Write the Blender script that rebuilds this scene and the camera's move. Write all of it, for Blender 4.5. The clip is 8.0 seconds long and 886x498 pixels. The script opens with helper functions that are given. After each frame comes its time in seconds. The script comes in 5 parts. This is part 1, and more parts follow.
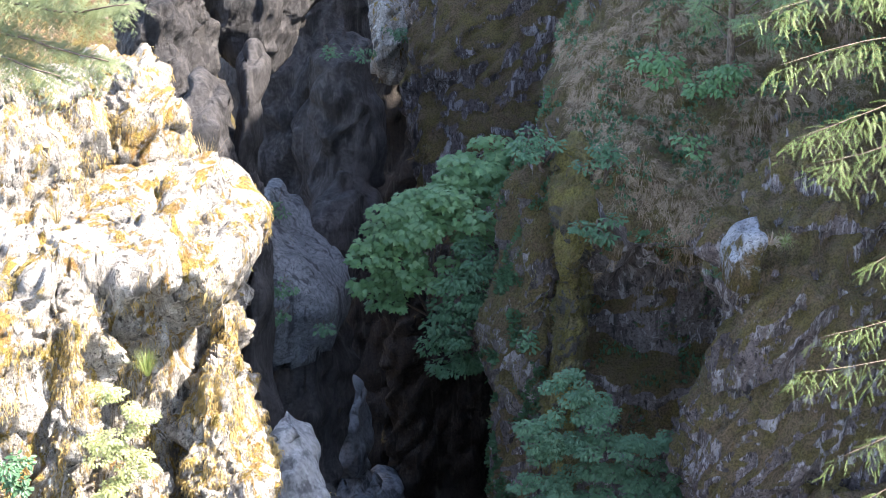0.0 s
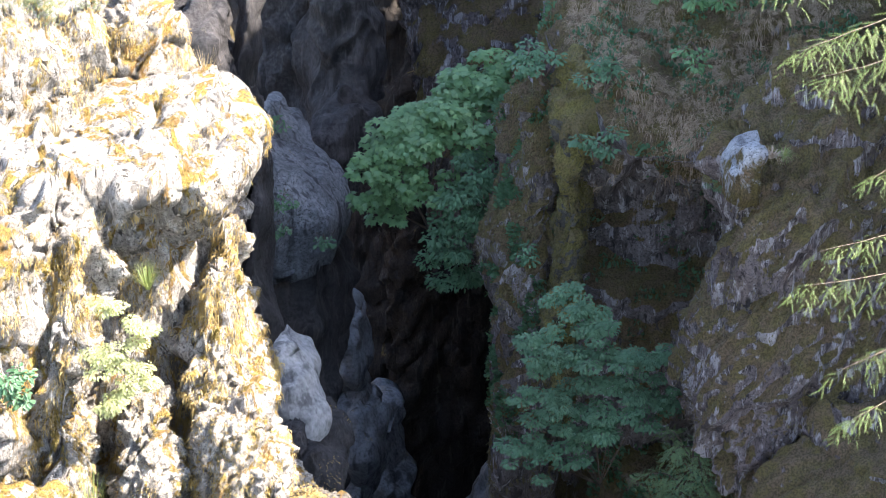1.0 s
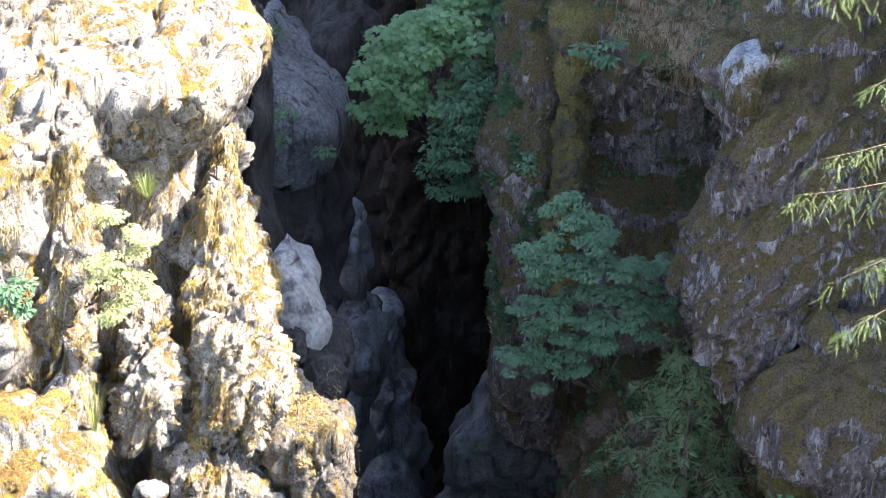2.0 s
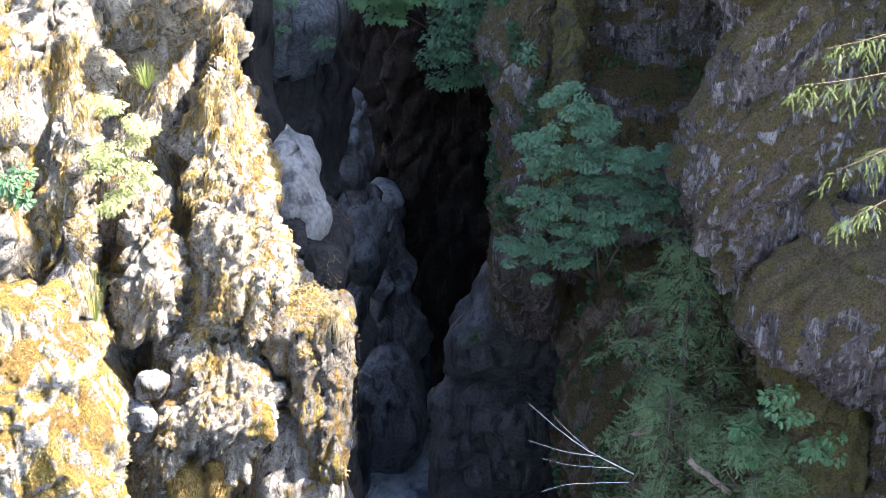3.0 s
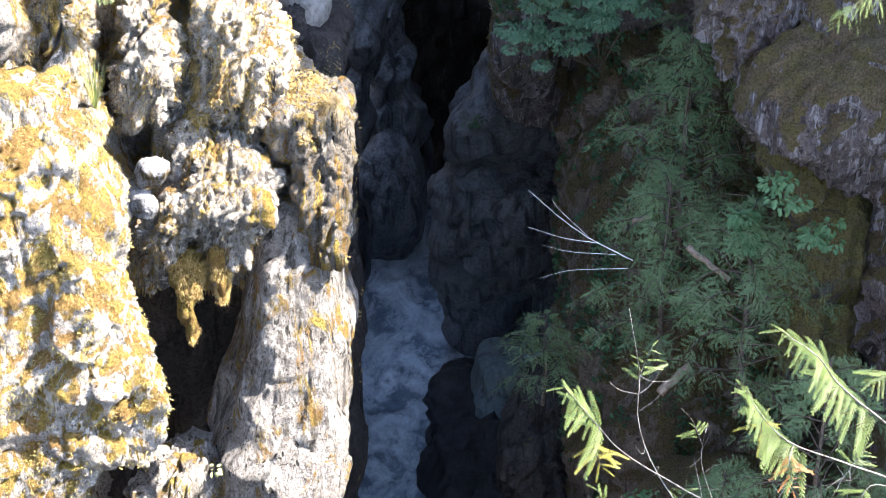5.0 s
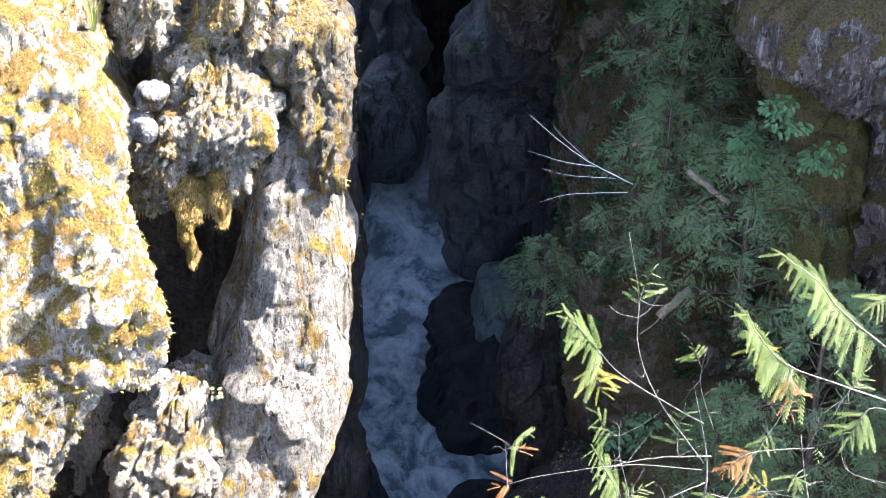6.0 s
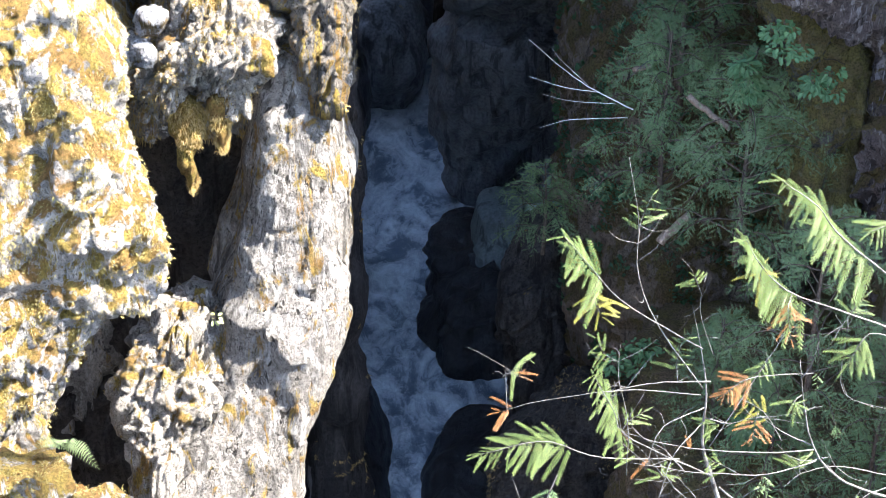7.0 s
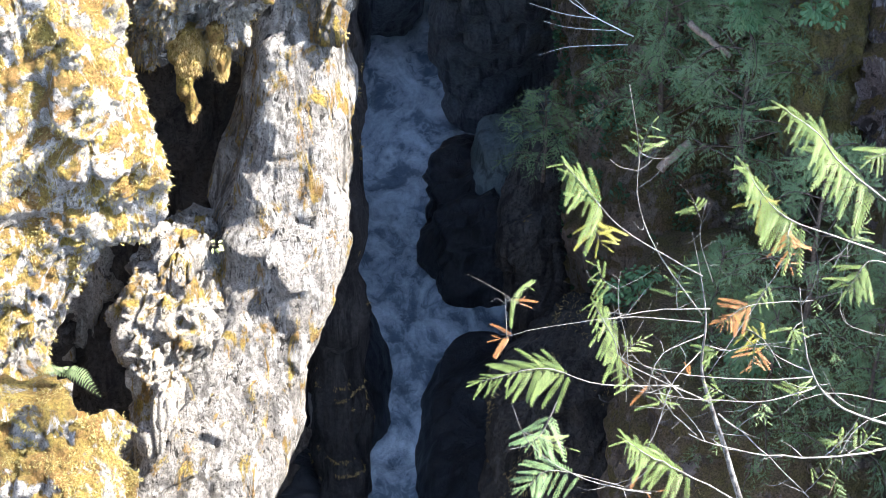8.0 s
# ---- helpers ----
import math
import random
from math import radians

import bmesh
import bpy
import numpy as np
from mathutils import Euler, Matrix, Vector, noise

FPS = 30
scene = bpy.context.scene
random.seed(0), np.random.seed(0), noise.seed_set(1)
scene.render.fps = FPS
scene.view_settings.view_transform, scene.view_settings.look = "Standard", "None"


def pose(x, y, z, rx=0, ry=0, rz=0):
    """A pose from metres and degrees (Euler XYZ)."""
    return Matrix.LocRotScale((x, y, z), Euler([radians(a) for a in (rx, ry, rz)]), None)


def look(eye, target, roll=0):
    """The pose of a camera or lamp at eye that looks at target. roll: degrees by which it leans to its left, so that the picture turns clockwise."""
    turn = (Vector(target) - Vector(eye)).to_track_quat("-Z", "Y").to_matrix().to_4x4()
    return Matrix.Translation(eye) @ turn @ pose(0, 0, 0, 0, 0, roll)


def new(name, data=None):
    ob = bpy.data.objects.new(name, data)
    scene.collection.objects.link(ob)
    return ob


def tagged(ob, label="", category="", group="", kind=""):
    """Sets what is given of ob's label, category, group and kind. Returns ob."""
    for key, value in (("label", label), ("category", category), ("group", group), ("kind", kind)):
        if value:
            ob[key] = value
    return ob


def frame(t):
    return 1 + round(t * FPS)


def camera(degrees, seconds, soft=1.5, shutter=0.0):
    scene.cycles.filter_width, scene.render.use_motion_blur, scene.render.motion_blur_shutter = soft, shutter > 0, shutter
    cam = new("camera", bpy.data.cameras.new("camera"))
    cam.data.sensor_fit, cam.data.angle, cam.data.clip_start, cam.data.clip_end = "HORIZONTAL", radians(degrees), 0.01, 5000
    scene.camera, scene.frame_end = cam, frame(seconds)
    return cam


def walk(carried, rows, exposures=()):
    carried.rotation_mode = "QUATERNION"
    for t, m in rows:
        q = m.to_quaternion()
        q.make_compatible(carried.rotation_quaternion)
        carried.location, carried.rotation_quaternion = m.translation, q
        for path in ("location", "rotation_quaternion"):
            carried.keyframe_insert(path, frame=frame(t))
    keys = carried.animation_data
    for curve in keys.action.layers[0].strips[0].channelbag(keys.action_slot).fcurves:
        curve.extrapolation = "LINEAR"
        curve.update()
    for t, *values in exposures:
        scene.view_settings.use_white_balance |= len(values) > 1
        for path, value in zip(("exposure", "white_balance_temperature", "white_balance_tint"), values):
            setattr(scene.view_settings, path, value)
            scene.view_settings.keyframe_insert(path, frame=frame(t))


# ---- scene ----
cam = camera(22.84, 8.0, soft=0.7)
EYE = (0.0, 0.0, 35.0)
PITCH = [
    (0.0, 0.0), (0.5, -1.049), (1.0, -2.257), (1.5, -3.401), (1.7, -3.865), (2.8, -6.927), (3.0, -7.492),
    (3.5, -8.72), (4.0, -10.139), (4.5, -11.74), (4.7, -12.301), (5.8, -14.689), (6.0, -15.043),
    (6.5, -15.946), (7.0, -16.985), (7.5, -18.204), (8.0, -18.882),
]
walk(cam, [(t, pose(*EYE, 70 + a, 0, 0)) for t, a in PITCH], exposures=[(0.0, 2.83, 6650, 14), (4.5, 2.9, 6600, 14), (8.0, 2.86, 6350, 11)])

# ---- daylight: a high sun from across the gorge, blue sky in the shade ----
SUN_TO = Vector((0.63, -0.11, 0.765)).normalized()
world = bpy.data.worlds.new("sky")
scene.world = world
world.use_nodes = True
wn = world.node_tree.nodes
sky = wn.new("ShaderNodeTexSky")
sky.sky_type = "NISHITA"
sky.sun_disc = False
sky.sun_elevation = math.asin(SUN_TO.z)
sky.sun_rotation = math.atan2(SUN_TO.x, SUN_TO.y)
world.node_tree.links.new(sky.outputs[0], wn["Background"].inputs[0])
wn["Background"].inputs[1].default_value = 0.15
sun = new("sun", bpy.data.lights.new("sun", "SUN"))
sun.data.energy, sun.data.angle, sun.data.color = 5.0, radians(0.53), (1.0, 0.945, 0.855)
sun.matrix_world = look(SUN_TO * 100, (0, 0, 0))


# ---- noise on arrays of points ----
def hashed(ix, iy, iz, seed):
    h = (ix * 374761393 + iy * 668265263 + iz * 2147483647 + seed * 974711) & 0xFFFFFFFF
    h = ((h ^ (h >> 13)) * 1274126177) & 0xFFFFFFFF
    h = ((h ^ (h >> 16)) * 2246822519) & 0xFFFFFFFF
    return (h ^ (h >> 15)) & 0xFFFFFFFF


def perlin(p, seed=0):
    """Gradient noise, about -1 to 1, at the rows of p."""
    i = np.floor(p).astype(np.int64)
    f = p - i
    w = f * f * f * (f * (f * 6 - 15) + 10)
    out = np.zeros(len(p))
    for dx in (0, 1):
        for dy in (0, 1):
            for dz in (0, 1):
                h = hashed(i[:, 0] + dx, i[:, 1] + dy, i[:, 2] + dz, seed)
                gx, gy, gz = (h & 1023) / 511.5 - 1, ((h >> 10) & 1023) / 511.5 - 1, ((h >> 20) & 1023) / 511.5 - 1
                g = gx * (f[:, 0] - dx) + gy * (f[:, 1] - dy) + gz * (f[:, 2] - dz)
                wt = (w[:, 0] if dx else 1 - w[:, 0]) * (w[:, 1] if dy else 1 - w[:, 1]) * (w[:, 2] if dz else 1 - w[:, 2])
                out += g * wt
    return out * 1.5


def fbm(p, size, octaves=4, seed=0, ridged=False):
    q, a, out = np.asarray(p) / np.asarray(size), 1.0, 0.0
    for k in range(octaves):
        v = perlin(q, seed + 17 * k)
        out = out + a * ((1 - 2 * np.abs(v)) if ridged else v)
        q, a = q * 2.03 + 3.7, a * 0.5
    return out


def cells(p, size, seed=0, slope=0.9, soft=0.10):
    """Facets: each Worley cell a tilted plane at a height of its own, with short steps between neighbours."""
    q = np.asarray(p) / np.asarray(size)
    i = np.floor(q).astype(np.int64)
    f1, f2 = np.full(len(q), 9.0), np.full(len(q), 9.0)
    v1, v2 = np.zeros(len(q)), np.zeros(len(q))
    for dx in (-1, 0, 1):
        for dy in (-1, 0, 1):
            for dz in (-1, 0, 1):
                h = hashed(i[:, 0] + dx, i[:, 1] + dy, i[:, 2] + dz, seed)
                g = hashed(i[:, 0] + dx, i[:, 1] + dy, i[:, 2] + dz, seed + 77)
                o = q - np.stack([i[:, 0] + dx + (h & 1023) / 1023, i[:, 1] + dy + ((h >> 10) & 1023) / 1023, i[:, 2] + dz + ((h >> 20) & 1023) / 1023], 1)
                d = np.sqrt((o ** 2).sum(1))
                plane = ((h >> 7) & 1023) / 511.5 - 1 + slope * (o[:, 0] * ((g & 255) / 127.5 - 1) + o[:, 1] * (((g >> 8) & 255) / 127.5 - 1) + o[:, 2] * (((g >> 16) & 255) / 127.5 - 1)) * 2
                near = d < f1
                second = ~near & (d < f2)
                f2 = np.where(near, f1, np.where(second, d, f2))
                v2 = np.where(near, v1, np.where(second, plane, v2))
                v1 = np.where(near, plane, v1)
                f1 = np.where(near, d, f1)
    w = np.clip((f2 - f1) / soft, 0, 1)
    return v1 * (0.5 + 0.5 * w) + v2 * (0.5 - 0.5 * w), f2 - f1


# ---- meshes ----
def mesh_of(name, verts, faces, material, smooth=True):
    """A mesh of arrays: verts n x 3, faces a list of index arrays m x 3 or m x 4."""
    me = bpy.data.meshes.new(name)
    faces = [f for f in faces if len(f)]
    loops = np.concatenate([f.ravel() for f in faces]).astype(np.int32)
    sizes = np.concatenate([np.full(len(f), f.shape[1]) for f in faces])
    starts = np.concatenate([[0], np.cumsum(sizes)[:-1]]).astype(np.int32)
    me.vertices.add(len(verts))
    me.vertices.foreach_set("co", np.asarray(verts, dtype=np.float32).ravel())
    me.loops.add(len(loops))
    me.loops.foreach_set("vertex_index", loops)
    me.polygons.add(len(sizes))
    me.polygons.foreach_set("loop_start", starts)
    me.polygons.foreach_set("use_smooth", np.full(len(sizes), smooth))
    me.update(calc_edges=True)
    me.validate()
    me.materials.append(material)
    return me


def part(name, me, parent, label=""):
    ob = new(name, me)
    ob.parent = parent
    if label:
        ob["label"] = label
    return ob


class Heap:
    """Gathers pieces of geometry into one mesh."""

    def __init__(self):
        self.v, self.f, self.n = [], {3: [], 4: []}, 0

    def add(self, verts, *faces):
        self.v.append(np.asarray(verts, dtype=float))
        for f in faces:
            if len(f):
                f = np.asarray(f)
                self.f[f.shape[1]].append(f + self.n)
        self.n += len(verts)

    def mesh(self, name, material, smooth=True):
        return mesh_of(name, np.concatenate(self.v), [np.concatenate(f) for f in self.f.values() if f], material, smooth)


def tube(heap, points, radii, n=6):
    p = np.asarray(points, dtype=float)
    r = np.broadcast_to(np.asarray(radii, dtype=float), len(p))
    t = np.gradient(p, axis=0)
    t /= np.linalg.norm(t, axis=1)[:, None] + 1e-9
    ref = np.array([0.0, 0, 1]) if abs(t[:, 2]).mean() < 0.8 else np.array([1.0, 0, 0])
    a = np.cross(t, ref)
    a /= np.linalg.norm(a, axis=1)[:, None] + 1e-9
    b = np.cross(t, a)
    ang = np.arange(n) * 2 * math.pi / n
    v = p[:, None] + r[:, None, None] * (np.cos(ang)[None, :, None] * a[:, None] + np.sin(ang)[None, :, None] * b[:, None])
    i = np.arange(len(p) - 1)[:, None] * n + np.arange(n)[None]
    j = np.arange(len(p) - 1)[:, None] * n + (np.arange(n)[None] + 1) % n
    q = np.stack([i, j, j + n, i + n], 2).reshape(-1, 4)
    heap.add(np.concatenate([v.reshape(-1, 3), p[:1], p[-1:]]), q,
             np.array([[len(p) * n, (k + 1) % n, k] for k in range(n)] + [[len(p) * n + 1, (len(p) - 1) * n + k, (len(p) - 1) * n + (k + 1) % n] for k in range(n)]))


def bend(points, n=12):
    """A smooth line through a few points (Catmull-Rom)."""
    p = np.asarray(points, dtype=float)
    p = np.concatenate([2 * p[:1] - p[1:2], p, 2 * p[-1:] - p[-2:-1]])
    s = np.linspace(0, len(p) - 3 - 1e-6, n)
    k, f = s.astype(int), (s - s.astype(int))[:, None]
    a, b, c, d = p[k], p[k + 1], p[k + 2], p[k + 3]
    return 0.5 * (2 * b + (c - a) * f + (2 * a - 5 * b + 4 * c - d) * f ** 2 + (3 * b - a - 3 * c + d) * f ** 3)


def frames_of(normal, along, rng, twist=0.0):
    """Rotations whose z is about the normal and whose x is about along."""
    z = normal / (np.linalg.norm(normal, axis=1)[:, None] + 1e-9)
    x = along - (along * z).sum(1)[:, None] * z
    x /= np.linalg.norm(x, axis=1)[:, None] + 1e-9
    return np.stack([x, np.cross(z, x), z], 2)


def scatter(heap, template, places, turns, sizes):
    tv, tf = template
    v = np.einsum("nij,kj->nki", turns, tv) * np.asarray(sizes)[:, None, None] + np.asarray(places)[:, None]
    off = (np.arange(len(places)) * len(tv))[:, None, None]
    heap.add(v.reshape(-1, 3), *[(f[None] + off).reshape(-1, f.shape[1]) for f in tf])


# ---- materials ----
class Nodes:
    def __init__(self, name):
        self.mat = bpy.data.materials.new(name)
        self.mat.use_nodes = True
        self.t = self.mat.node_tree
        self.bsdf = self.t.nodes["Principled BSDF"]
        self.pos = self.t.nodes.new("ShaderNodeNewGeometry")

    def link(self, a, b):
        self.t.links.new(a, b)

    def put(self, socket, value):
        if isinstance(value, bpy.types.NodeSocket):
            self.link(value, socket)
        else:
            socket.default_value = value

    def scaled(self, scale):
        m = self.t.nodes.new("ShaderNodeMapping")
        self.link(self.pos.outputs["Position"], m.inputs[0])
        m.inputs["Scale"].default_value = scale
        return m.outputs[0]

    def noise(self, scale, detail=4.0, rough=0.55, vec=None, distortion=0.0):
        n = self.t.nodes.new("ShaderNodeTexNoise")
        self.link(vec or self.pos.outputs["Position"], n.inputs["Vector"])
        n.inputs["Scale"].default_value = scale
        n.inputs["Detail"].default_value = detail
        n.inputs["Roughness"].default_value = rough
        n.inputs["Distortion"].default_value = distortion
        return n.outputs[0]

    def voronoi(self, scale, vec=None, feature="F1", out="Distance"):
        n = self.t.nodes.new("ShaderNodeTexVoronoi")
        n.feature = feature
        self.link(vec or self.pos.outputs["Position"], n.inputs["Vector"])
        n.inputs["Scale"].default_value = scale
        return n.outputs[out]

    def ramp(self, value, a, b, lo=0.0, hi=1.0):
        n = self.t.nodes.new("ShaderNodeMapRange")
        n.interpolation_type = "SMOOTHSTEP"
        self.put(n.inputs[0], value)
        for k, x in zip((1, 2, 3, 4), (a, b, lo, hi)):
            n.inputs[k].default_value = x
        return n.outputs[0]

    def math(self, op, a, b=0.0):
        n = self.t.nodes.new("ShaderNodeMath")
        n.operation = op
        self.put(n.inputs[0], a)
        self.put(n.inputs[1], b)
        return n.outputs[0]

    def mix(self, fac, a, b, blend="MIX"):
        n = self.t.nodes.new("ShaderNodeMix")
        n.data_type, n.blend_type = "RGBA", blend
        self.put(n.inputs[0], fac)
        for k, x in ((6, a), (7, b)):
            self.put(n.inputs[k], x if isinstance(x, bpy.types.NodeSocket) else (*x, 1.0))
        return n.outputs[2]

    def up(self):
        s = self.t.nodes.new("ShaderNodeSeparateXYZ")
        self.link(self.pos.outputs["Normal"], s.inputs[0])
        return s.outputs[2]

    def bump(self, height, strength, distance):
        n = self.t.nodes.new("ShaderNodeBump")
        self.link(height, n.inputs["Height"])
        n.inputs["Strength"].default_value = strength
        n.inputs["Distance"].default_value = distance
        self.link(n.outputs[0], self.bsdf.inputs["Normal"])

    def done(self, colour, rough=0.9, spec=0.3):
        self.put(self.bsdf.inputs["Base Color"], colour if isinstance(colour, bpy.types.NodeSocket) else (*colour, 1.0))
        self.put(self.bsdf.inputs["Roughness"], rough)
        self.bsdf.inputs["Specular IOR Level"].default_value = spec
        return self.mat


def rock_material(name, dark, light, moss, moss_two, moss_cover=0.5, moss_slope=0.3, lichen=(0.55, 0.55, 0.52), lichen_cover=0.6, streak=0.0, rough=0.85, relief=1.0, fleck=0.0, drape=(1.0, 0.55), pits=0.0):
    """Grained rock with lichen patches, and moss where noise and slope let it grow. Covers: 0 none, 1 all."""
    m = Nodes(name)
    grain = m.noise(13.0, 9, 0.72)
    broad = m.noise(0.9, 6, 0.65, m.scaled((1, 1, 0.5)), 0.4)
    col = m.mix(m.ramp(m.math("ADD", m.math("MULTIPLY", grain, 0.75), m.math("MULTIPLY", broad, 0.45)), 0.42, 0.76), dark, light)
    fine = m.noise(26.0, 7, 0.72)
    col = m.mix(m.ramp(fine, 0.50, 0.60, 0.0, 0.8 * relief), col, tuple(c * 0.3 for c in dark))
    if streak:
        s = m.noise(1.0, 7, 0.65, m.scaled((6.0, 6.0, 0.55)), 0.5)
        col = m.mix(m.ramp(s, 0.54, 0.64, 0.0, streak), col, lichen)
        s2 = m.noise(1.0, 6, 0.6, m.scaled((3.6, 3.6, 0.4)), 0.4)
        col = m.mix(m.ramp(s2, 0.52, 0.64, 0.0, 0.75), col, tuple(c * 0.35 for c in dark))
    if lichen_cover:
        l1 = m.noise(4.5, 10, 0.76, m.scaled((1, 1, 0.5)), 0.8)
        col = m.mix(m.ramp(l1, 0.72 - 0.28 * lichen_cover, 0.77 - 0.28 * lichen_cover, 0.0, 0.9), col, lichen)
    if fleck:
        f1 = m.noise(7.0, 7, 0.68, m.scaled((1, 1, 0.28)), 0.6)
        f2 = m.noise(2.3, 9, 0.66, m.scaled((1, 1, 0.38)), 0.7)
        both = m.math("ADD", m.math("MULTIPLY", f1, 0.6), m.math("MULTIPLY", f2, 0.5))
        col = m.mix(m.ramp(both, 0.585, 0.625, 0.0, fleck), col, tuple(min(0.75, c * 1.3) for c in lichen))
        col = m.mix(m.ramp(m.noise(8.0, 7, 0.7, m.scaled((1, 1, 0.25)), 0.5), 0.40, 0.34, 0.0, 0.85), col, tuple(c * 0.22 for c in dark))
    hole = None
    if pits:  # small elongated hollows, the shade inside them put into the colour
        hole = m.ramp(m.noise(7.0, 4, 0.6, m.scaled((1.0, 1.0, 0.42)), 0.7), 0.60, 0.66, 0.0, pits)
        col = m.mix(hole, col, tuple(c * 0.16 for c in dark))
        salt = m.noise(42.0, 3, 0.8)
        col = m.mix(m.ramp(salt, 0.55, 0.66, 0.0, 0.75 * pits), col, tuple(c * 0.35 for c in dark))
    rise = m.math("MULTIPLY", m.up(), moss_slope)
    patch = m.math("ADD", m.math("ADD", m.math("MULTIPLY", m.noise(1.0, 10, 0.74, m.scaled((drape[0], drape[0], drape[1])), 0.9), 0.8), m.math("MULTIPLY", m.noise(7.0, 6, 0.7, m.scaled((1, 1, 0.4))), 0.2)), rise)
    cover = m.ramp(patch, 0.71 - 0.4 * moss_cover, 0.77 - 0.4 * moss_cover)
    tint = m.mix(m.ramp(m.noise(2.6, 6, 0.65), 0.38, 0.62), moss, moss_two)
    tint = m.mix(m.ramp(m.noise(26.0, 6, 0.75), 0.42, 0.62, 0.0, 0.8), tint, tuple(c * 0.28 for c in moss))
    col = m.mix(cover, col, tint)
    height = m.math("ADD", m.math("MULTIPLY", m.noise(16.0, 10, 0.74), 1.0), m.math("MULTIPLY", m.noise(55.0, 5, 0.75), m.ramp(cover, 0.0, 1.0, 0.25, 0.8)))
    height = m.math("ADD", height, m.math("MULTIPLY", m.noise(5.0, 5, 0.6, m.scaled((1, 1, 0.45)), 0.5), 1.6))
    if hole:
        height = m.math("SUBTRACT", height, m.math("MULTIPLY", hole, 0.9))
    m.bump(height, 1.0, 0.11 * relief)
    return m.done(col, rough, 0.25)


# moss in lit and shaded tones, the difference of light put into the colour
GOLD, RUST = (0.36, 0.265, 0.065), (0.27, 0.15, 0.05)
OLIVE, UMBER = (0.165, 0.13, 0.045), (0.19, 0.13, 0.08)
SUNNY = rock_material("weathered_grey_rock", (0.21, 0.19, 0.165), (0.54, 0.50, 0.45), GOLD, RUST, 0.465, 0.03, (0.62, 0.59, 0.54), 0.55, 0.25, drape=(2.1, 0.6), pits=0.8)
BLUFF = rock_material("moss_covered_rock", (0.25, 0.23, 0.21), (0.55, 0.52, 0.49), GOLD, RUST, 0.50, 0.12, (0.64, 0.61, 0.56), 0.6, drape=(2.2, 1.0), pits=0.7)
FACE = rock_material("bare_grey_rock_face", (0.12, 0.109, 0.098), (0.40, 0.373, 0.342), GOLD, RUST, 0.45, 0.0, (0.52, 0.51, 0.49), 0.40, 0.3, fleck=0.3, drape=(1.9, 0.6), pits=0.9)
# near-black base carries chasm shade; its pale streaks stand in for sun glints
CARVED = rock_material("shade_toned_carved_rock", (0.013, 0.0122, 0.0128), (0.078, 0.072, 0.073), OLIVE, OLIVE, 0.05, 0.1, (0.15, 0.135, 0.125), 0.12, 0.3, 0.6, 0.8)
BLUE_GREY = rock_material("blue_grey_boulder_rock", (0.09, 0.096, 0.105), (0.29, 0.305, 0.325), OLIVE, OLIVE, 0.12, 0.1, (0.36, 0.37, 0.39), 0.35, 0.15)
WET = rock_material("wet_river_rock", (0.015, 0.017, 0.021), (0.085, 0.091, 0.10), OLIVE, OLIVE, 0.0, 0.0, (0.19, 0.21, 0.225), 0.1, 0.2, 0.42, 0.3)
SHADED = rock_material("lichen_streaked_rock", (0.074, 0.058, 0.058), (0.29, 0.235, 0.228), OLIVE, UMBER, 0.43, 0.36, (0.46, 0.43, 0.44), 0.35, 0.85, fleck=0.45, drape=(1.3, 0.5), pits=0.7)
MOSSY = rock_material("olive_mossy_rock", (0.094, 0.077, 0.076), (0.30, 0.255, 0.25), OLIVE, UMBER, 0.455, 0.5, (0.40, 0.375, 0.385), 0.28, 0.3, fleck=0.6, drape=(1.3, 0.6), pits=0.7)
# brown rock, darkened further so the narrow slot reads as deep shade
BROWN = rock_material("brown_rock_with_chasm_shade", (0.022, 0.018, 0.016), (0.06, 0.048, 0.04), OLIVE, UMBER, 0.2, 0.1, (0.15, 0.135, 0.12), 0.1, 0.3)
# golden moss streaks over a base darkened to give this edge its shade
CURTAIN = rock_material("moss_streaked_shade_rock", (0.075, 0.066, 0.055), (0.27, 0.24, 0.205), GOLD, RUST, 0.52, 0.0, (0.42, 0.40, 0.37), 0.3, 0.3, drape=(3.2, 0.5), pits=0.9)
RIVER = rock_material("river_worn_rock", (0.042, 0.045, 0.05), (0.185, 0.195, 0.21), OLIVE, OLIVE, 0.12, 0.1, (0.24, 0.26, 0.275), 0.15, 0.2, 0.5, 0.3)
# dark bank rock; on the hollow's back wall this tone is painted shade
DARK_SHADE = rock_material("dark_rock_with_shade", (0.03, 0.026, 0.024), (0.10, 0.088, 0.08), GOLD, RUST, 0.12, 0.1, (0.22, 0.2, 0.18), 0.2, 0.2)
EARTH = rock_material("mossy_earth_bank", (0.13, 0.098, 0.078), (0.34, 0.265, 0.205), OLIVE, UMBER, 0.5, 0.2, (0.26, 0.22, 0.2), 0.3, 0.2, fleck=0.3)
# wet rock; the near-black base also replaces shade of an undercut not modelled
BLACK = rock_material("wet_rock_shade_black", (0.008, 0.009, 0.011), (0.034, 0.036, 0.04), OLIVE, OLIVE, 0.0, 0.0, (0.08, 0.085, 0.09), 0.1, 0.1, 0.35, 0.3)
PALE = rock_material("pale_shelf_rock", (0.09, 0.115, 0.118), (0.16, 0.195, 0.20), OLIVE, OLIVE, 0.0, 0.0, (0.32, 0.36, 0.36), 0.2, 0.1, 0.6, 0.25)
LOOSE_WHITE = rock_material("pale_lichen_rock", (0.2, 0.2, 0.21), (0.48, 0.48, 0.50), OLIVE, UMBER, 0.56, -0.1, (0.56, 0.56, 0.57), 0.45)
